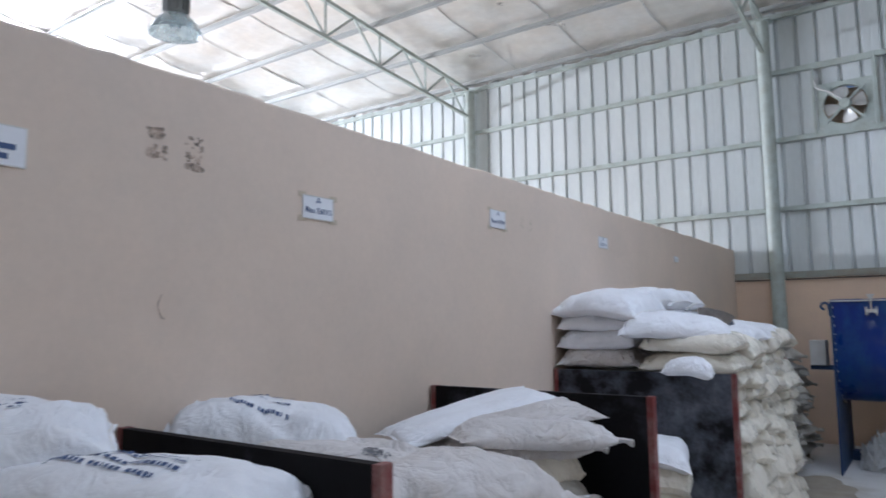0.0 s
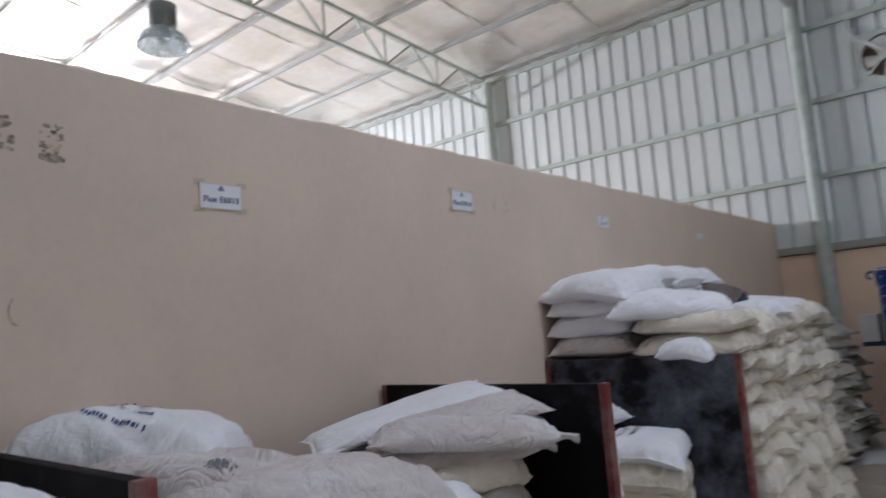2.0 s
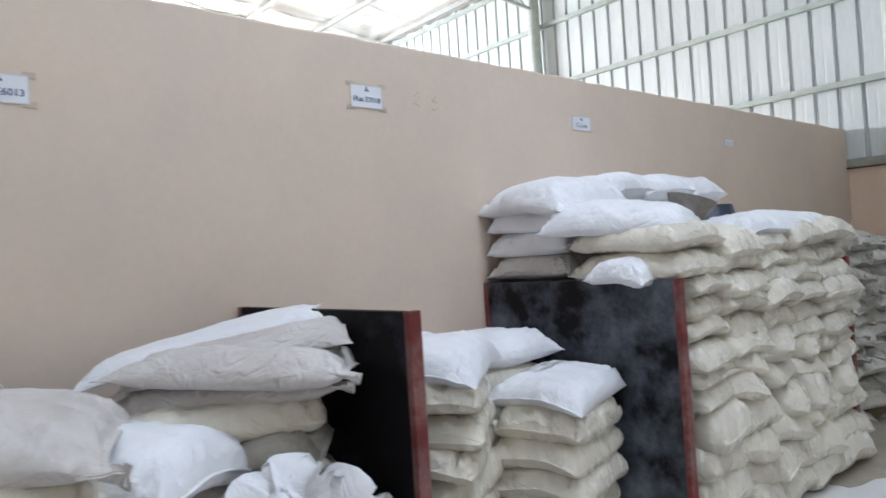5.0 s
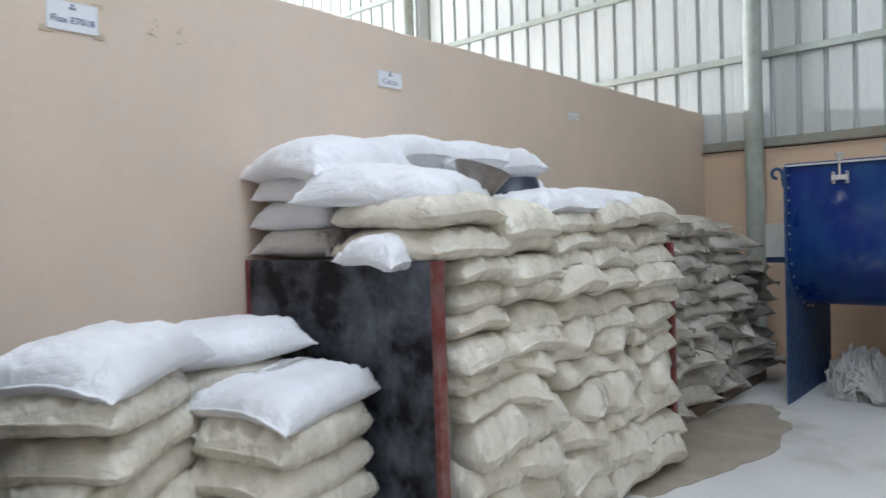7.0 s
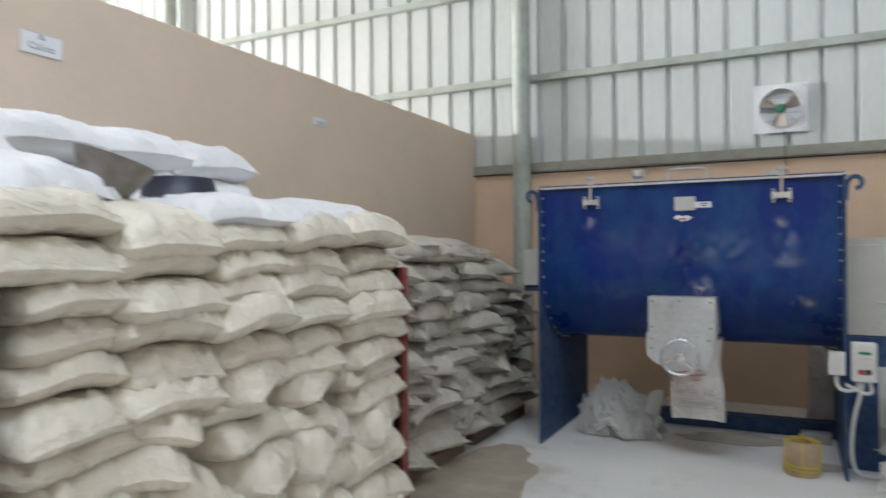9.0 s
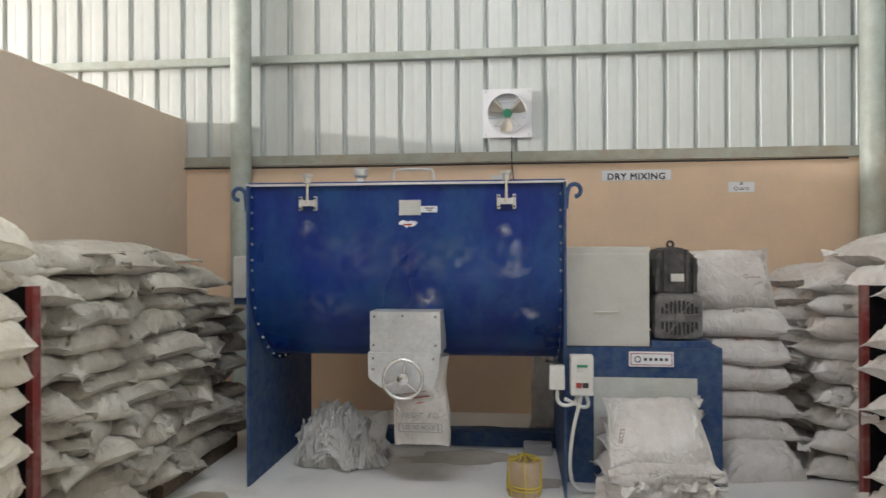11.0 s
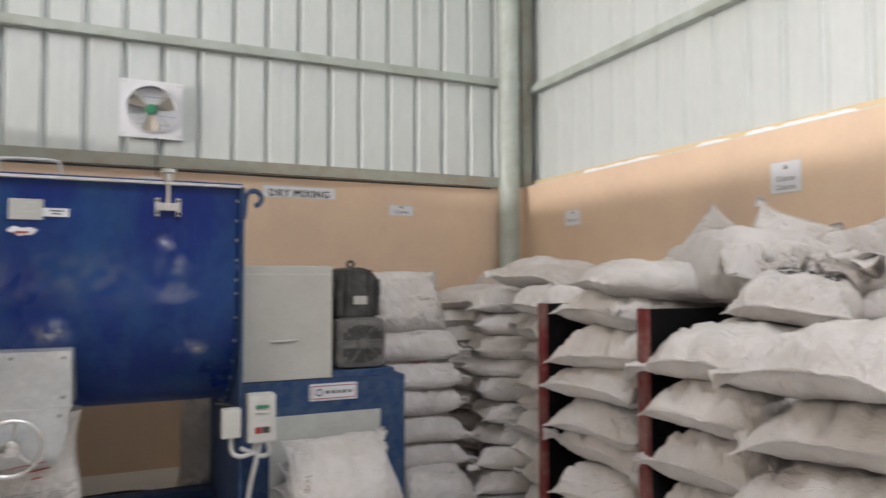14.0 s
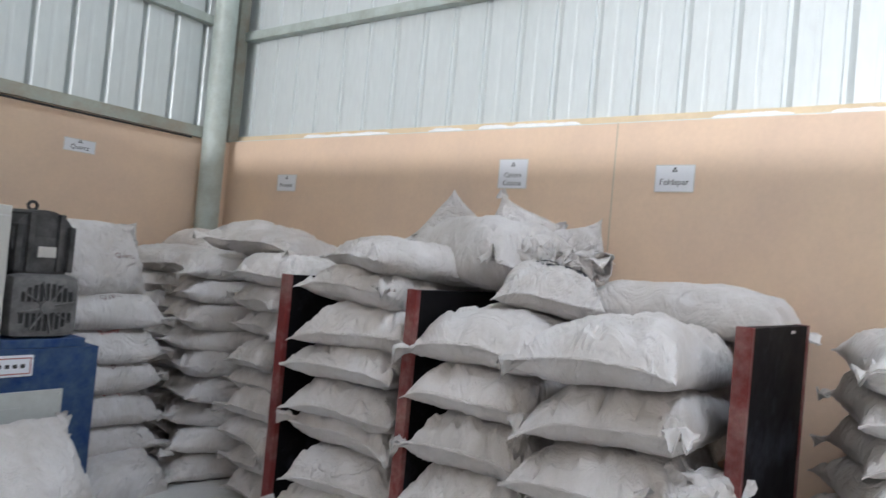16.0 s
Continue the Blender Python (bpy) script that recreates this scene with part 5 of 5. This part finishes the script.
for a, b in (((0.295, 0.34), (0.535, 0.34)), ((0.295, 0.39), (0.535, 0.39)), ((0.295, 0.34), (0.295, 0.39)), ((0.535, 0.34), (0.535, 0.39)), ((0.515, 0.34), (0.515, 0.39))):
    bar(bm, (a[0], 8.045 + (0.435 - a[1]) * 0.28, a[1]), (b[0], 8.045 + (0.435 - b[1]) * 0.28, b[1]), 0.003, 0.002)
part("print_outline", bm, GREYINK, bag, "faded grey printed box")

# ---- drive unit beside the trough ----
dv = thing("drive_unit", pose(0, 0, 0), "blue steel drive cabinet with gearbox guard and motor on top", "machine drive")
YF = 8.34
part("cabinet", box(1.222, 2.102, YF, 9.05, 0, 0.785, bevel=0.004), BLUE2, dv, "blue painted drive cabinet")
cp = part("cover_plate", box(1.385, 1.962, YF - 0.006, YF + 0.001, 0.105, 0.612, bevel=0.002), PANELM, dv, "pale cover plate with faint drawing")
for x, z in ((1.40, 0.595), (1.947, 0.595), (1.40, 0.12), (1.947, 0.12)):
    part("screw", cyl(bmesh.new(), (x, YF - 0.004, z), (x, YF - 0.011, z), 0.006, n=8), DULLSTEEL, cp)
bm = bmesh.new()
for k in range(6):
    bx(bm, 1.43, 1.43 + (0.12, 0.2, 0.15, 0.18, 0.1, 0.14)[k], YF - 0.0075, YF - 0.005, 0.50 - k * 0.05, 0.504 - k * 0.05)
bx(bm, 1.66, 1.80, YF - 0.0075, YF - 0.005, 0.545, 0.549)
part("line_drawing", bm, DULLSTEEL, cp)
bp = part("badge_plate", box(1.583, 1.833, YF - 0.008, YF + 0.001, 0.675, 0.762, bevel=0.006), PAPER, dv, "white maker's badge with red outline")
bm = bmesh.new()
for a in ((1.593, 1.823, 0.748, 0.752), (1.593, 1.823, 0.685, 0.689), (1.593, 1.597, 0.685, 0.752), (1.819, 1.823, 0.685, 0.752)):
    bx(bm, a[0], a[1], YF - 0.0095, YF - 0.007, a[2], a[3])
part("outline", bm, REDINK, bp)
bm = torus(0.016, 0.003, 24, 6, None, pose(1.632, YF - 0.009, 0.718, 90, 0, 0))
for k in range(5):
    bx(bm, 1.667 + k * 0.029, 1.684 + k * 0.029, YF - 0.010, YF - 0.007, 0.710, 0.726, bevel=0.003)
part("emblem", bm, MOTOR, bp)
gd = part("gearbox_guard", box(1.222, 1.700, YF, 8.86, 0.79, 1.362, bevel=0.005), GUARD, dv, "dusty white gearbox guard with handle")
part("seam", box(1.224, 1.698, YF - 0.003, YF + 0.001, 1.318, 1.323), DULLSTEEL, gd)
part("handle", tube([(1.39, YF, 0.985), (1.39, YF - 0.012, 0.985), (1.52, YF - 0.012, 0.988), (1.52, YF, 0.988)], 0.005), DULLSTEEL, gd)
part("plinth", box(1.71, 2.045, YF + 0.01, 8.86, 0.785, 0.822, bevel=0.004), BLUE2, dv)


def motor(cx, cz, r, y0, y1, grille, nm):
    bm = lathe([(0, 0), (r * 0.8, 0), (r * 0.97, 0.02), (r, 0.06), (r, y1 - y0 - 0.06), (r * 0.9, y1 - y0), (0, y1 - y0)], 36, None, pose(cx, y1, cz, 90, 0, 0))
    mo = part(nm, bm, MOTOR, dv, "black dusty motor casing", True)
    for k in range(22):
        a = k * math.tau / 22
        part("cooling_fin", bar(bmesh.new(), (cx + r * math.cos(a), y0 + 0.09, cz + r * math.sin(a)), (cx + r * math.cos(a), y1 - 0.09, cz + r * math.sin(a)), 0.006, 0.03), MOTOR, mo) if not grille else None
    if grille:
        cowl = part("fan_cowl", box(cx - r * 1.02, cx + r * 1.02, y0 - 0.03, y0 + 0.10, cz - r * 0.96, cz + r * 0.98, bevel=0.05), COWLM, mo, "dust-coated slotted fan cowl", True)
        for k in range(-4, 5):
            hh = math.sqrt(max(0, 1 - (k / 5) ** 2)) * r * 0.62
            part("slot", box(cx + k * r * 0.17 - 0.007, cx + k * r * 0.17 + 0.007, y0 - 0.033, y0 - 0.029, cz + r * 0.17, cz + hh + r * 0.1), RUBBER, cowl)
            part("slot", box(cx + k * r * 0.17 - 0.007, cx + k * r * 0.17 + 0.007, y0 - 0.033, y0 - 0.029, cz - hh - r * 0.1, cz - r * 0.17), RUBBER, cowl)
        part("hub_cap", cyl(bmesh.new(), (cx, y0 - 0.028, cz), (cx, y0 - 0.045, cz), r * 0.2, n=18), COWLM, cowl, "", True)
        for k in range(8):
            a = k * math.tau / 8 + 0.2
            part("grille_rib", bar(bmesh.new(), (cx + 0.03 * math.cos(a), y0 - 0.036, cz + 0.03 * math.sin(a)), (cx + r * 0.8 * math.cos(a), y0 - 0.036, cz + r * 0.8 * math.sin(a)), 0.010, 0.006), COWLM, cowl)
    return mo


motor(1.868, 0.955, 0.138, 8.38, 8.85, True, "motor")
gbx = part("gear_housing", box(1.735, 1.985, 8.40, 8.80, 1.06, 1.28, bevel=0.07), MOTOR, dv, "black dusty gear housing", True)
bm = bmesh.new()
cyl(bm, (1.86, 8.41, 1.23), (1.86, 8.78, 1.23), 0.128, n=30)
part("housing_dome", bm, MOTOR, gbx, "", True)
for k, x in enumerate((1.755, 1.80, 1.92, 1.965)):
    part("rib", box(x - 0.012, x + 0.012, 8.385, 8.80, 1.10, 1.345 - 0.05 * (k in (0, 3)), bevel=0.006), MOTOR, gbx)
part("lifting_eye", torus(0.018, 0.007, 18, 8, None, pose(1.86, 8.55, 1.375, 90, 0, 0)), MOTOR, gbx, "", True)
part("rating_plate", box(1.832, 1.905, 8.392, 8.40, 1.16, 1.205), DULLSTEEL, gbx, "small metal rating plate")

# ---- things on the floor by the mixer ----
EMPTY = sack_mat("crumpled_empty_sack", (0.78, 0.78, 0.77), (0.55, 0.53, 0.48), 0.6, 0.35, 0.1, 0.9)


def flap(bm, rnd, base, tip, wdt, amp=0.02, n=16, k=12, lean=Vector((1, 0, 0))):
    """One folded layer of cloth standing from base to tip."""
    base, tip = Vector(base), Vector(tip)
    g = []
    s = rnd.uniform(0, 50)
    for i in range(n):
        f = i / (n - 1)
        c = base.lerp(tip, f) + Vector((0, 0, 0.06 * math.sin(math.pi * f)))
        row = []
        for j in range(k):
            q = j / (k - 1) - 0.5
            p = c + lean * wdt * q * (1 - 0.35 * f)
            p += amp * Vector((noise.noise((s, f * 3, q * 3)), noise.noise((s + 9, f * 3, q * 3)), noise.noise((s + 18, f * 3, q * 4))))
            p += 0.16 * amp * Vector((noise.noise((s, f * 8, q * 9)), noise.noise((s + 9, f * 8, q * 9)), abs(noise.noise((s + 18, f * 8, q * 9)))))
            row.append(bm.verts.new(p))
        g.append(row)
    for i in range(n - 1):
        for j in range(k - 1):
            bm.faces.new((g[i][j], g[i + 1][j], g[i + 1][j + 1], g[i][j + 1]))


def crumpled(label, group, material, rows):
    """A heap of cloth folds that is one slumped empty sack."""
    t = thing("crumpled_sack", pose(*rows[0][0]), label, "sack", group)
    back = Matrix.Translation(-Vector(rows[0][0]))
    for base, tip, w, amp, lean in rows:
        bm = bmesh.new()
        flap(bm, r6, base, tip, w, amp, 18, 16, Vector(lean))
        thicken(bm, 0.004)
        bmesh.ops.transform(bm, matrix=back, verts=bm.verts[:])
        part("fold", bm, material, t, "", 80)
    return t


r6 = random.Random(12)
bd = thing("sack_bundle", pose(-0.16, 8.66, 0), "bundle of folded empty woven sacks fanned on the floor", "sack bundle")
for k in range(120):
    f = k / 119 * 2 - 1
    hgt = 0.37 * math.sqrt(max(0.06, 1 - (abs(f) / 1.06) ** 2.2)) * r6.uniform(0.72, 1.06)
    dep = 0.21 * r6.uniform(0.55, 1.12) * (1 - 0.25 * f * f)
    xb, xt = 0.29 * f + r6.uniform(-0.04, 0.04), 0.17 * f - 0.05 + r6.uniform(-0.06, 0.06)
    s = r6.uniform(0, 60)
    bm = bmesh.new()
    g = []
    for i in range(15):
        a = math.pi * i / 14
        row = []
        for j in range(3):
            q = 1 - 0.20 * j
            z = 0.008 + hgt * math.sin(a) ** 0.7 * q
            x = xb + (xt - xb) * z / 0.36 + 0.045 * noise.noise((s, i * 0.4, j * 0.5)) + 0.012 * noise.noise((s, i * 1.3, j)) + 0.02 * j * r6.uniform(-0.3, 0.3)
            row.append(bm.verts.new((x, -0.03 - dep * math.cos(a) * q + 0.05 * noise.noise((s + 9, i * 0.3, j)), z + 0.025 * noise.noise((s + 3, i * 0.6, j)) * math.sin(a))))
        g.append(row)
    for i in range(14):
        for j in range(2):
            bm.faces.new((g[i][j], g[i + 1][j], g[i + 1][j + 1], g[i][j + 1]))
    thicken(bm, 0.004)
    part("folded_sack", bm, EMPTY, bd, "", True)
for k in range(1, 4):
    bm = bmesh.new()
    flap(bm, r6, (-0.22 + 0.1 * k, -0.10, 0.03), (-0.24 + 0.13 * k, -0.21 - r6.uniform(0, 0.03), 0.010 + 0.004 * k), 0.13, 0.03, 8, 5, Vector((1, 0.2, 0)))
    thicken(bm, 0.004)
    part("folded_sack", bm, EMPTY, bd, "", True)
# folds fanning out over the front of the bundle
for k in range(46):
    a = radians(68 + 108 * k / 45 + r6.uniform(-5, 5))
    ln = r6.uniform(0.18, 0.29) * (1.0 if a > 1.9 else 0.8)
    p = Vector((0.09 + r6.uniform(-0.03, 0.03), -0.235 + r6.uniform(-0.02, 0.03), 0.02 + r6.uniform(0, 0.03)))
    bm = bmesh.new()
    flap(bm, r6, p, p + Vector((ln * math.cos(a), 0.02 + 0.10 * math.sin(a), max(0.0, 0.85 * ln * math.sin(a)))), 0.10, 0.022, 9, 4, Vector((0.15, 1, 0.2)))
    thicken(bm, 0.004)
    part("folded_sack", bm, EMPTY, bd, "", True)
for base, tip in (((0.20, -0.08, 0.01), (0.25, -0.02, 0.31)), ((-0.26, -0.10, 0.01), (-0.27, -0.02, 0.24))):
    bm = bmesh.new()
    flap(bm, r6, base, tip, 0.22, 0.02, 9, 6, Vector((0.5 if base[0] > 0 else -0.4, 0.8, 0)))
    thicken(bm, 0.006)
    part("stiff_panel", bm, EMPTY, bd, "", True)

roll = thing("strapped_roll", pose(0.985, 8.12, 0) @ Matrix.Diagonal((0.86, 0.86, 0.95, 1)), "brown cardboard roll bound with yellow plastic straps", "strapping roll")
part("core", lathe([(0.06, 0.0), (0.104, 0.0), (0.108, 0.02), (0.108, 0.19), (0.10, 0.20), (0.06, 0.2), (0.06, 0.0)], 32), CARD, roll, "", True)
r7 = random.Random(4)
for k in range(7):
    a = k * math.tau / 7 + 0.3
    b = a + r7.uniform(-0.45, 0.45)
    pts = [(0.05 * math.cos(b), 0.05 * math.sin(b), 0.212), (0.105 * math.cos(b), 0.105 * math.sin(b), 0.208), (0.113 * math.cos(b), 0.113 * math.sin(b), 0.19), (0.113 * math.cos((a + b) / 2), 0.113 * math.sin((a + b) / 2), 0.10), (0.112 * math.cos(a), 0.112 * math.sin(a), 0.008)]
    part("strap", tube(pts, 0.0045, 6), STRAP, roll)
for z in (0.05, 0.07):
    part("strap", torus(0.112, 0.005, 32, 6, None, pose(0, 0, z, 4, 3, 0)), STRAP, roll)
for k in range(4):
    part("strap", tube([(-0.08 + 0.05 * k, -0.06, 0.205), (-0.02, 0.01 * k, 0.225 + 0.006 * k), (0.07 - 0.02 * k, 0.07, 0.207)], 0.005, 6), STRAP, roll)
blk = tagged(part("block", box(0.985, 1.17, 8.83, 8.94, 0, 0.075, bevel=0.014), GREY), "grey stone block lying on the floor", "block")
tagged(part("floor_cable", tube([(0.2, 9.5, 0.012), (0.5, 9.45, 0.012), (0.75, 9.5, 0.012), (0.95, 9.4, 0.012), (1.2, 9.3, 0.012)], 0.012), RUBBER), "black cable lying along the floor", "cable")
ob, tz = sack("dusty", 1.14, 9.62, 0.02, 90, 0.52, 0.42, 0.2, "dusty cream sack standing against the wall", "", 0, 0, 3)
ob.matrix_world = pose(1.26, 9.50, 0.30, 90, 90, 0) @ Matrix.Diagonal((0.62 / SL, 0.46 / SW, 0.28 / ST, 1))

# sacks in front of the drive cabinet
GI = "sacks in front of the drive cabinet"
LI = "dusty white sack of powder lying by the cabinet"
pile("dusty", 1.68, 8.10, 2, 0.115, 8, 0.56, 0.40, 0.14, LI, GI, 0, 0.02, 6)
sack("dusty", 1.69, 8.10, 0.215, 4, 0.56, 0.42, 0.11, LI, GI, 14, 0)
sack("dusty", 1.69, 8.085, 0.275, 2, 0.55, 0.44, 0.11, LI, GI, 34, 0, 9)
o, tz = sack("dusty", 1.68, 8.09, 0.345, 3, 0.53, 0.44, 0.13, "square dusty white sack leaning on the cover plate", GI, 40, 3, 5)
SCRAWL = mat("faded_brown_marker", (0.22, 0.13, 0.12), 0.7, 0, 0.2, 30, 0.02, 60)
me = text_mesh("IRON", 0.034, 1.0)
on_sack(me, tz, o, SCRAWL, -0.20, -0.08, 75)
crumpled("crumpled torn white sack slumped on the floor", GI, DUST_SACK, [((1.46 + 0.105 * k, 7.93, 0.02), (1.44 + 0.115 * k, 7.88 - 0.03 * (k % 2), (0.17, 0.13, 0.20, 0.15, 0.12)[k]), 0.22, 0.045, (1, 0.12 * (k % 2 * 2 - 1), 0.1)) for k in range(5)])

crumpled("crumpled empty white sacks slumped before the stack", "mixed sacks in the open bay", WHITE_SACK, [((-0.86 + 0.02 * (k % 2), 2.62 + 0.075 * k, 0.50), (-0.88 + 0.05 * (k % 3), 2.66 + 0.075 * k, (0.72, 0.80, 0.78, 0.70, 0.66)[k]), 0.26, 0.10, (0.5, 0.8, 0.1)) for k in range(5)])
pile("dusty", -0.90, 2.74, 4, 0.12, 80, 0.50, 0.36, 0.15, "white sack lying at the foot of the stack", "mixed sacks in the open bay", 0, 0.015, 6)

# quartz stack and corner stacks by the north wall
GQ = "quartz sacks by the wall"
LQ = "white sack marked Quartz in a stack by wall"
qs = []
for i in range(6):
    o, tz = sack("dusty", 2.27 + GAUGE.uniform(-0.02, 0.02), 8.84, i * 0.16, GAUGE.uniform(-4, 4), 0.70, 0.48, 0.19, LQ, GQ, 0, 0, (1, 3, 5, 7, 9, 11)[i])
    if i in (2, 3, 4, 5):
        on_sack(text_mesh("Quartz", 0.038), tz, o, SCRAWL if i % 2 else REDINK, 0.06, -0.17, GAUGE.uniform(-6, 3))
o, tz = sack("dusty", 2.25, 8.86, 1.12, 2, 0.56, 0.42, 0.18, "white sack marked Quartz standing on the stack", GQ, 62, 0, 4)
on_sack(text_mesh("Quartz", 0.038), tz, o, SCRAWL, 0.12, -0.03)
sack("dusty", 2.36, 8.60, 0.0, 12, 0.5, 0.3, 0.2, "small tied sack slumped at the stack's foot", GQ, 20, 0)
GK = "sacks stacked in the corner"
LK = "dusty white sack in the corner stack"
pile("dusty", 2.98, 9.25, 9, 0.135, 30, 0.66, 0.46, 0.165, LK, GK, 0, 0.03, 16)
pile("dusty", 3.42, 9.45, 10, 0.13, 80, 0.66, 0.46, 0.165, LK, GK, 0, 0.03, 12)
pile("dusty", 3.02, 8.62, 9, 0.135, -25, 0.66, 0.46, 0.165, LK, GK, 0, 0.03, 14)
pile("dusty", 3.45, 8.85, 9, 0.14, 60, 0.66, 0.46, 0.165, LK, GK, 0, 0.03, 12)
pile("dusty", 3.05, 8.05, 9, 0.135, -10, 0.66, 0.46, 0.165, LK, GK, 0, 0.03, 10)
pile("dusty", 3.52, 8.25, 9, 0.135, 80, 0.62, 0.46, 0.165, LK, GK, 0, 0.03, 10)
sack("dusty", 3.28, 8.70, 1.24, 20, 0.74, 0.48, 0.18, LK, GK)
sack("dusty", 3.12, 8.30, 1.20, 10, 0.70, 0.46, 0.16, LK, GK, 0, 6)

# east bays
GG = "calcite coarse sacks between two boards"
LG = "white sack with red handwriting stacked between boards"
for i in range(8):
    o, tz = sack("dusty", 2.84 + GAUGE.uniform(-0.03, 0.03), 7.29 + GAUGE.uniform(-0.02, 0.02), i * 0.15, GAUGE.uniform(-8, 8), 0.68, 0.56, 0.205, LG, GG, GAUGE.uniform(-3, 3), GAUGE.uniform(0, 6), i % 14, i % 2 == 0)
    if i in (1, 3, 5):
        on_sack(text_mesh(("Calcite\nCoarse", "Calcite", "Coarse")[i // 2], 0.04), tz, o, REDINK, -0.23, 0.03, -90)
    core_sack("east", "dusty", 3.38, 7.29, i * 0.15, GAUGE.uniform(-5, 5), 0.62, 0.58, 0.185)
sack("dusty", 2.86, 7.20, 1.20, -20, 0.70, 0.46, 0.17, LG, GG, 0, 4)
sack("dusty", 3.42, 7.25, 1.20, 10, 0.66, 0.46, 0.17, LG, GG)
GH = "large sacks in the feldspar bay"
LH = "large white sack with a stitched end, stacked"
BAY = random.Random(8)
for i in range(6):
    sack("dusty", 2.88 + BAY.uniform(-0.02, 0.03), 6.67 + BAY.uniform(-0.015, 0.015), i * 0.182, 180 + BAY.uniform(-3, 3), 0.80, 0.50, 0.225, LH, GH, BAY.uniform(-3, 3), BAY.uniform(-2, 4), (i * 3) % 14)
    sack("dusty", 2.82 + BAY.uniform(-0.02, 0.03), 6.16 + BAY.uniform(-0.015, 0.015), i * 0.186, BAY.uniform(-3, 3), 0.84, 0.50, 0.23, LH, GH, BAY.uniform(-3, 3), BAY.uniform(-3, 3), (i * 5 + 4) % 14)
    core_sack("east", "dusty", 3.50, 6.42, i * 0.185, 90 + GAUGE.uniform(-4, 4), 0.90, 0.50, 0.23)
sack("dusty", 3.44, 6.20, 1.09, 92, 0.86, 0.52, 0.20, "large white sack lying against the wall", GH, 0, 0, 6)
sack("dusty", 3.10, 6.98, 1.20, 70, 0.70, 0.52, 0.30, "plump white sack on top of the bay stacks", GG, 0, 0, 8)
o, tz = sack("dusty", 2.98, 6.62, 1.12, 25, 0.52, 0.40, 0.20, "half-empty white sack with black print, folded open", GH, 8, 0, 9)
on_sack(bars(2, 0.22, 0.032, 0.02, 21), tz, o, INK, -0.10, -0.05, -60)
crumpled("crumpled open mouth of an empty white sack", GH, DUST_SACK, [((2.96 + 0.05 * k, 6.76 - 0.03 * k, 1.25), (2.92 + 0.055 * k + r6.uniform(-0.05, 0.05), 6.68 - 0.035 * k + r6.uniform(-0.05, 0.05), 1.36 + r6.uniform(-0.06, 0.03)), 0.24, 0.09, (0.6, -0.6, 0.15)) for k in range(6)])
# half-empty sacks standing behind, a corner or neck pointing up
for x, y, z, spin, L, W, T, s in ((3.40, 7.42, 1.40, 48, 0.38, 0.34, 0.13, 2), (3.36, 7.05, 1.33, 66, 0.54, 0.32, 0.13, 5), (3.58, 6.85, 1.34, 12, 0.38, 0.34, 0.14, 8)):
    o, tz = sack("dusty", x, y, z, 0, L, W, T, "half-empty white sack standing with a pinched corner up", "slumped sacks on the bay stacks", 0, 0, s)
    o.matrix_world = pose(x, y, z, 0, 0, -50) @ pose(0, 0, 0, 78, 0, 0) @ pose(0, 0, 0, 0, 0, spin) @ Matrix.Diagonal((L / SL, W / SW, T / ST, 1))
crumpled("crumpled white empty sack hanging from the stack", GH, DUST_SACK, [((2.55 + 0.03 * k, 5.92 + 0.03 * (k % 3), 0.70), (2.42 + 0.035 * k, 5.80 + r6.uniform(-0.05, 0.05), 0.42 + r6.uniform(-0.1, 0.1)), 0.26, 0.08, (0.7, -0.7, 0.1)) for k in range(7)])
GS = "white sacks beyond the last board"
LS = "white sack in the stack beyond the board"
pile("dusty", 3.32, 5.38, 8, 0.145, 20, 0.66, 0.48, 0.18, LS, GS, 0, 0.03, 8)
pile("dusty", 3.40, 4.82, 8, 0.145, 10, 0.66, 0.48, 0.18, LS, GS, 0, 0.03, 8)

for (core, kind), (verts, faces, material) in CORES.items():
    me = bpy.data.meshes.new("sack_pile_core")
    me.from_pydata(verts, [], faces)
    me.polygons.foreach_set("use_smooth", [True] * len(faces))
    tagged(link_mesh("sack_pile_core", me, material), "inner rows of stacked sacks behind the front row", "sacks", "", "stuff")
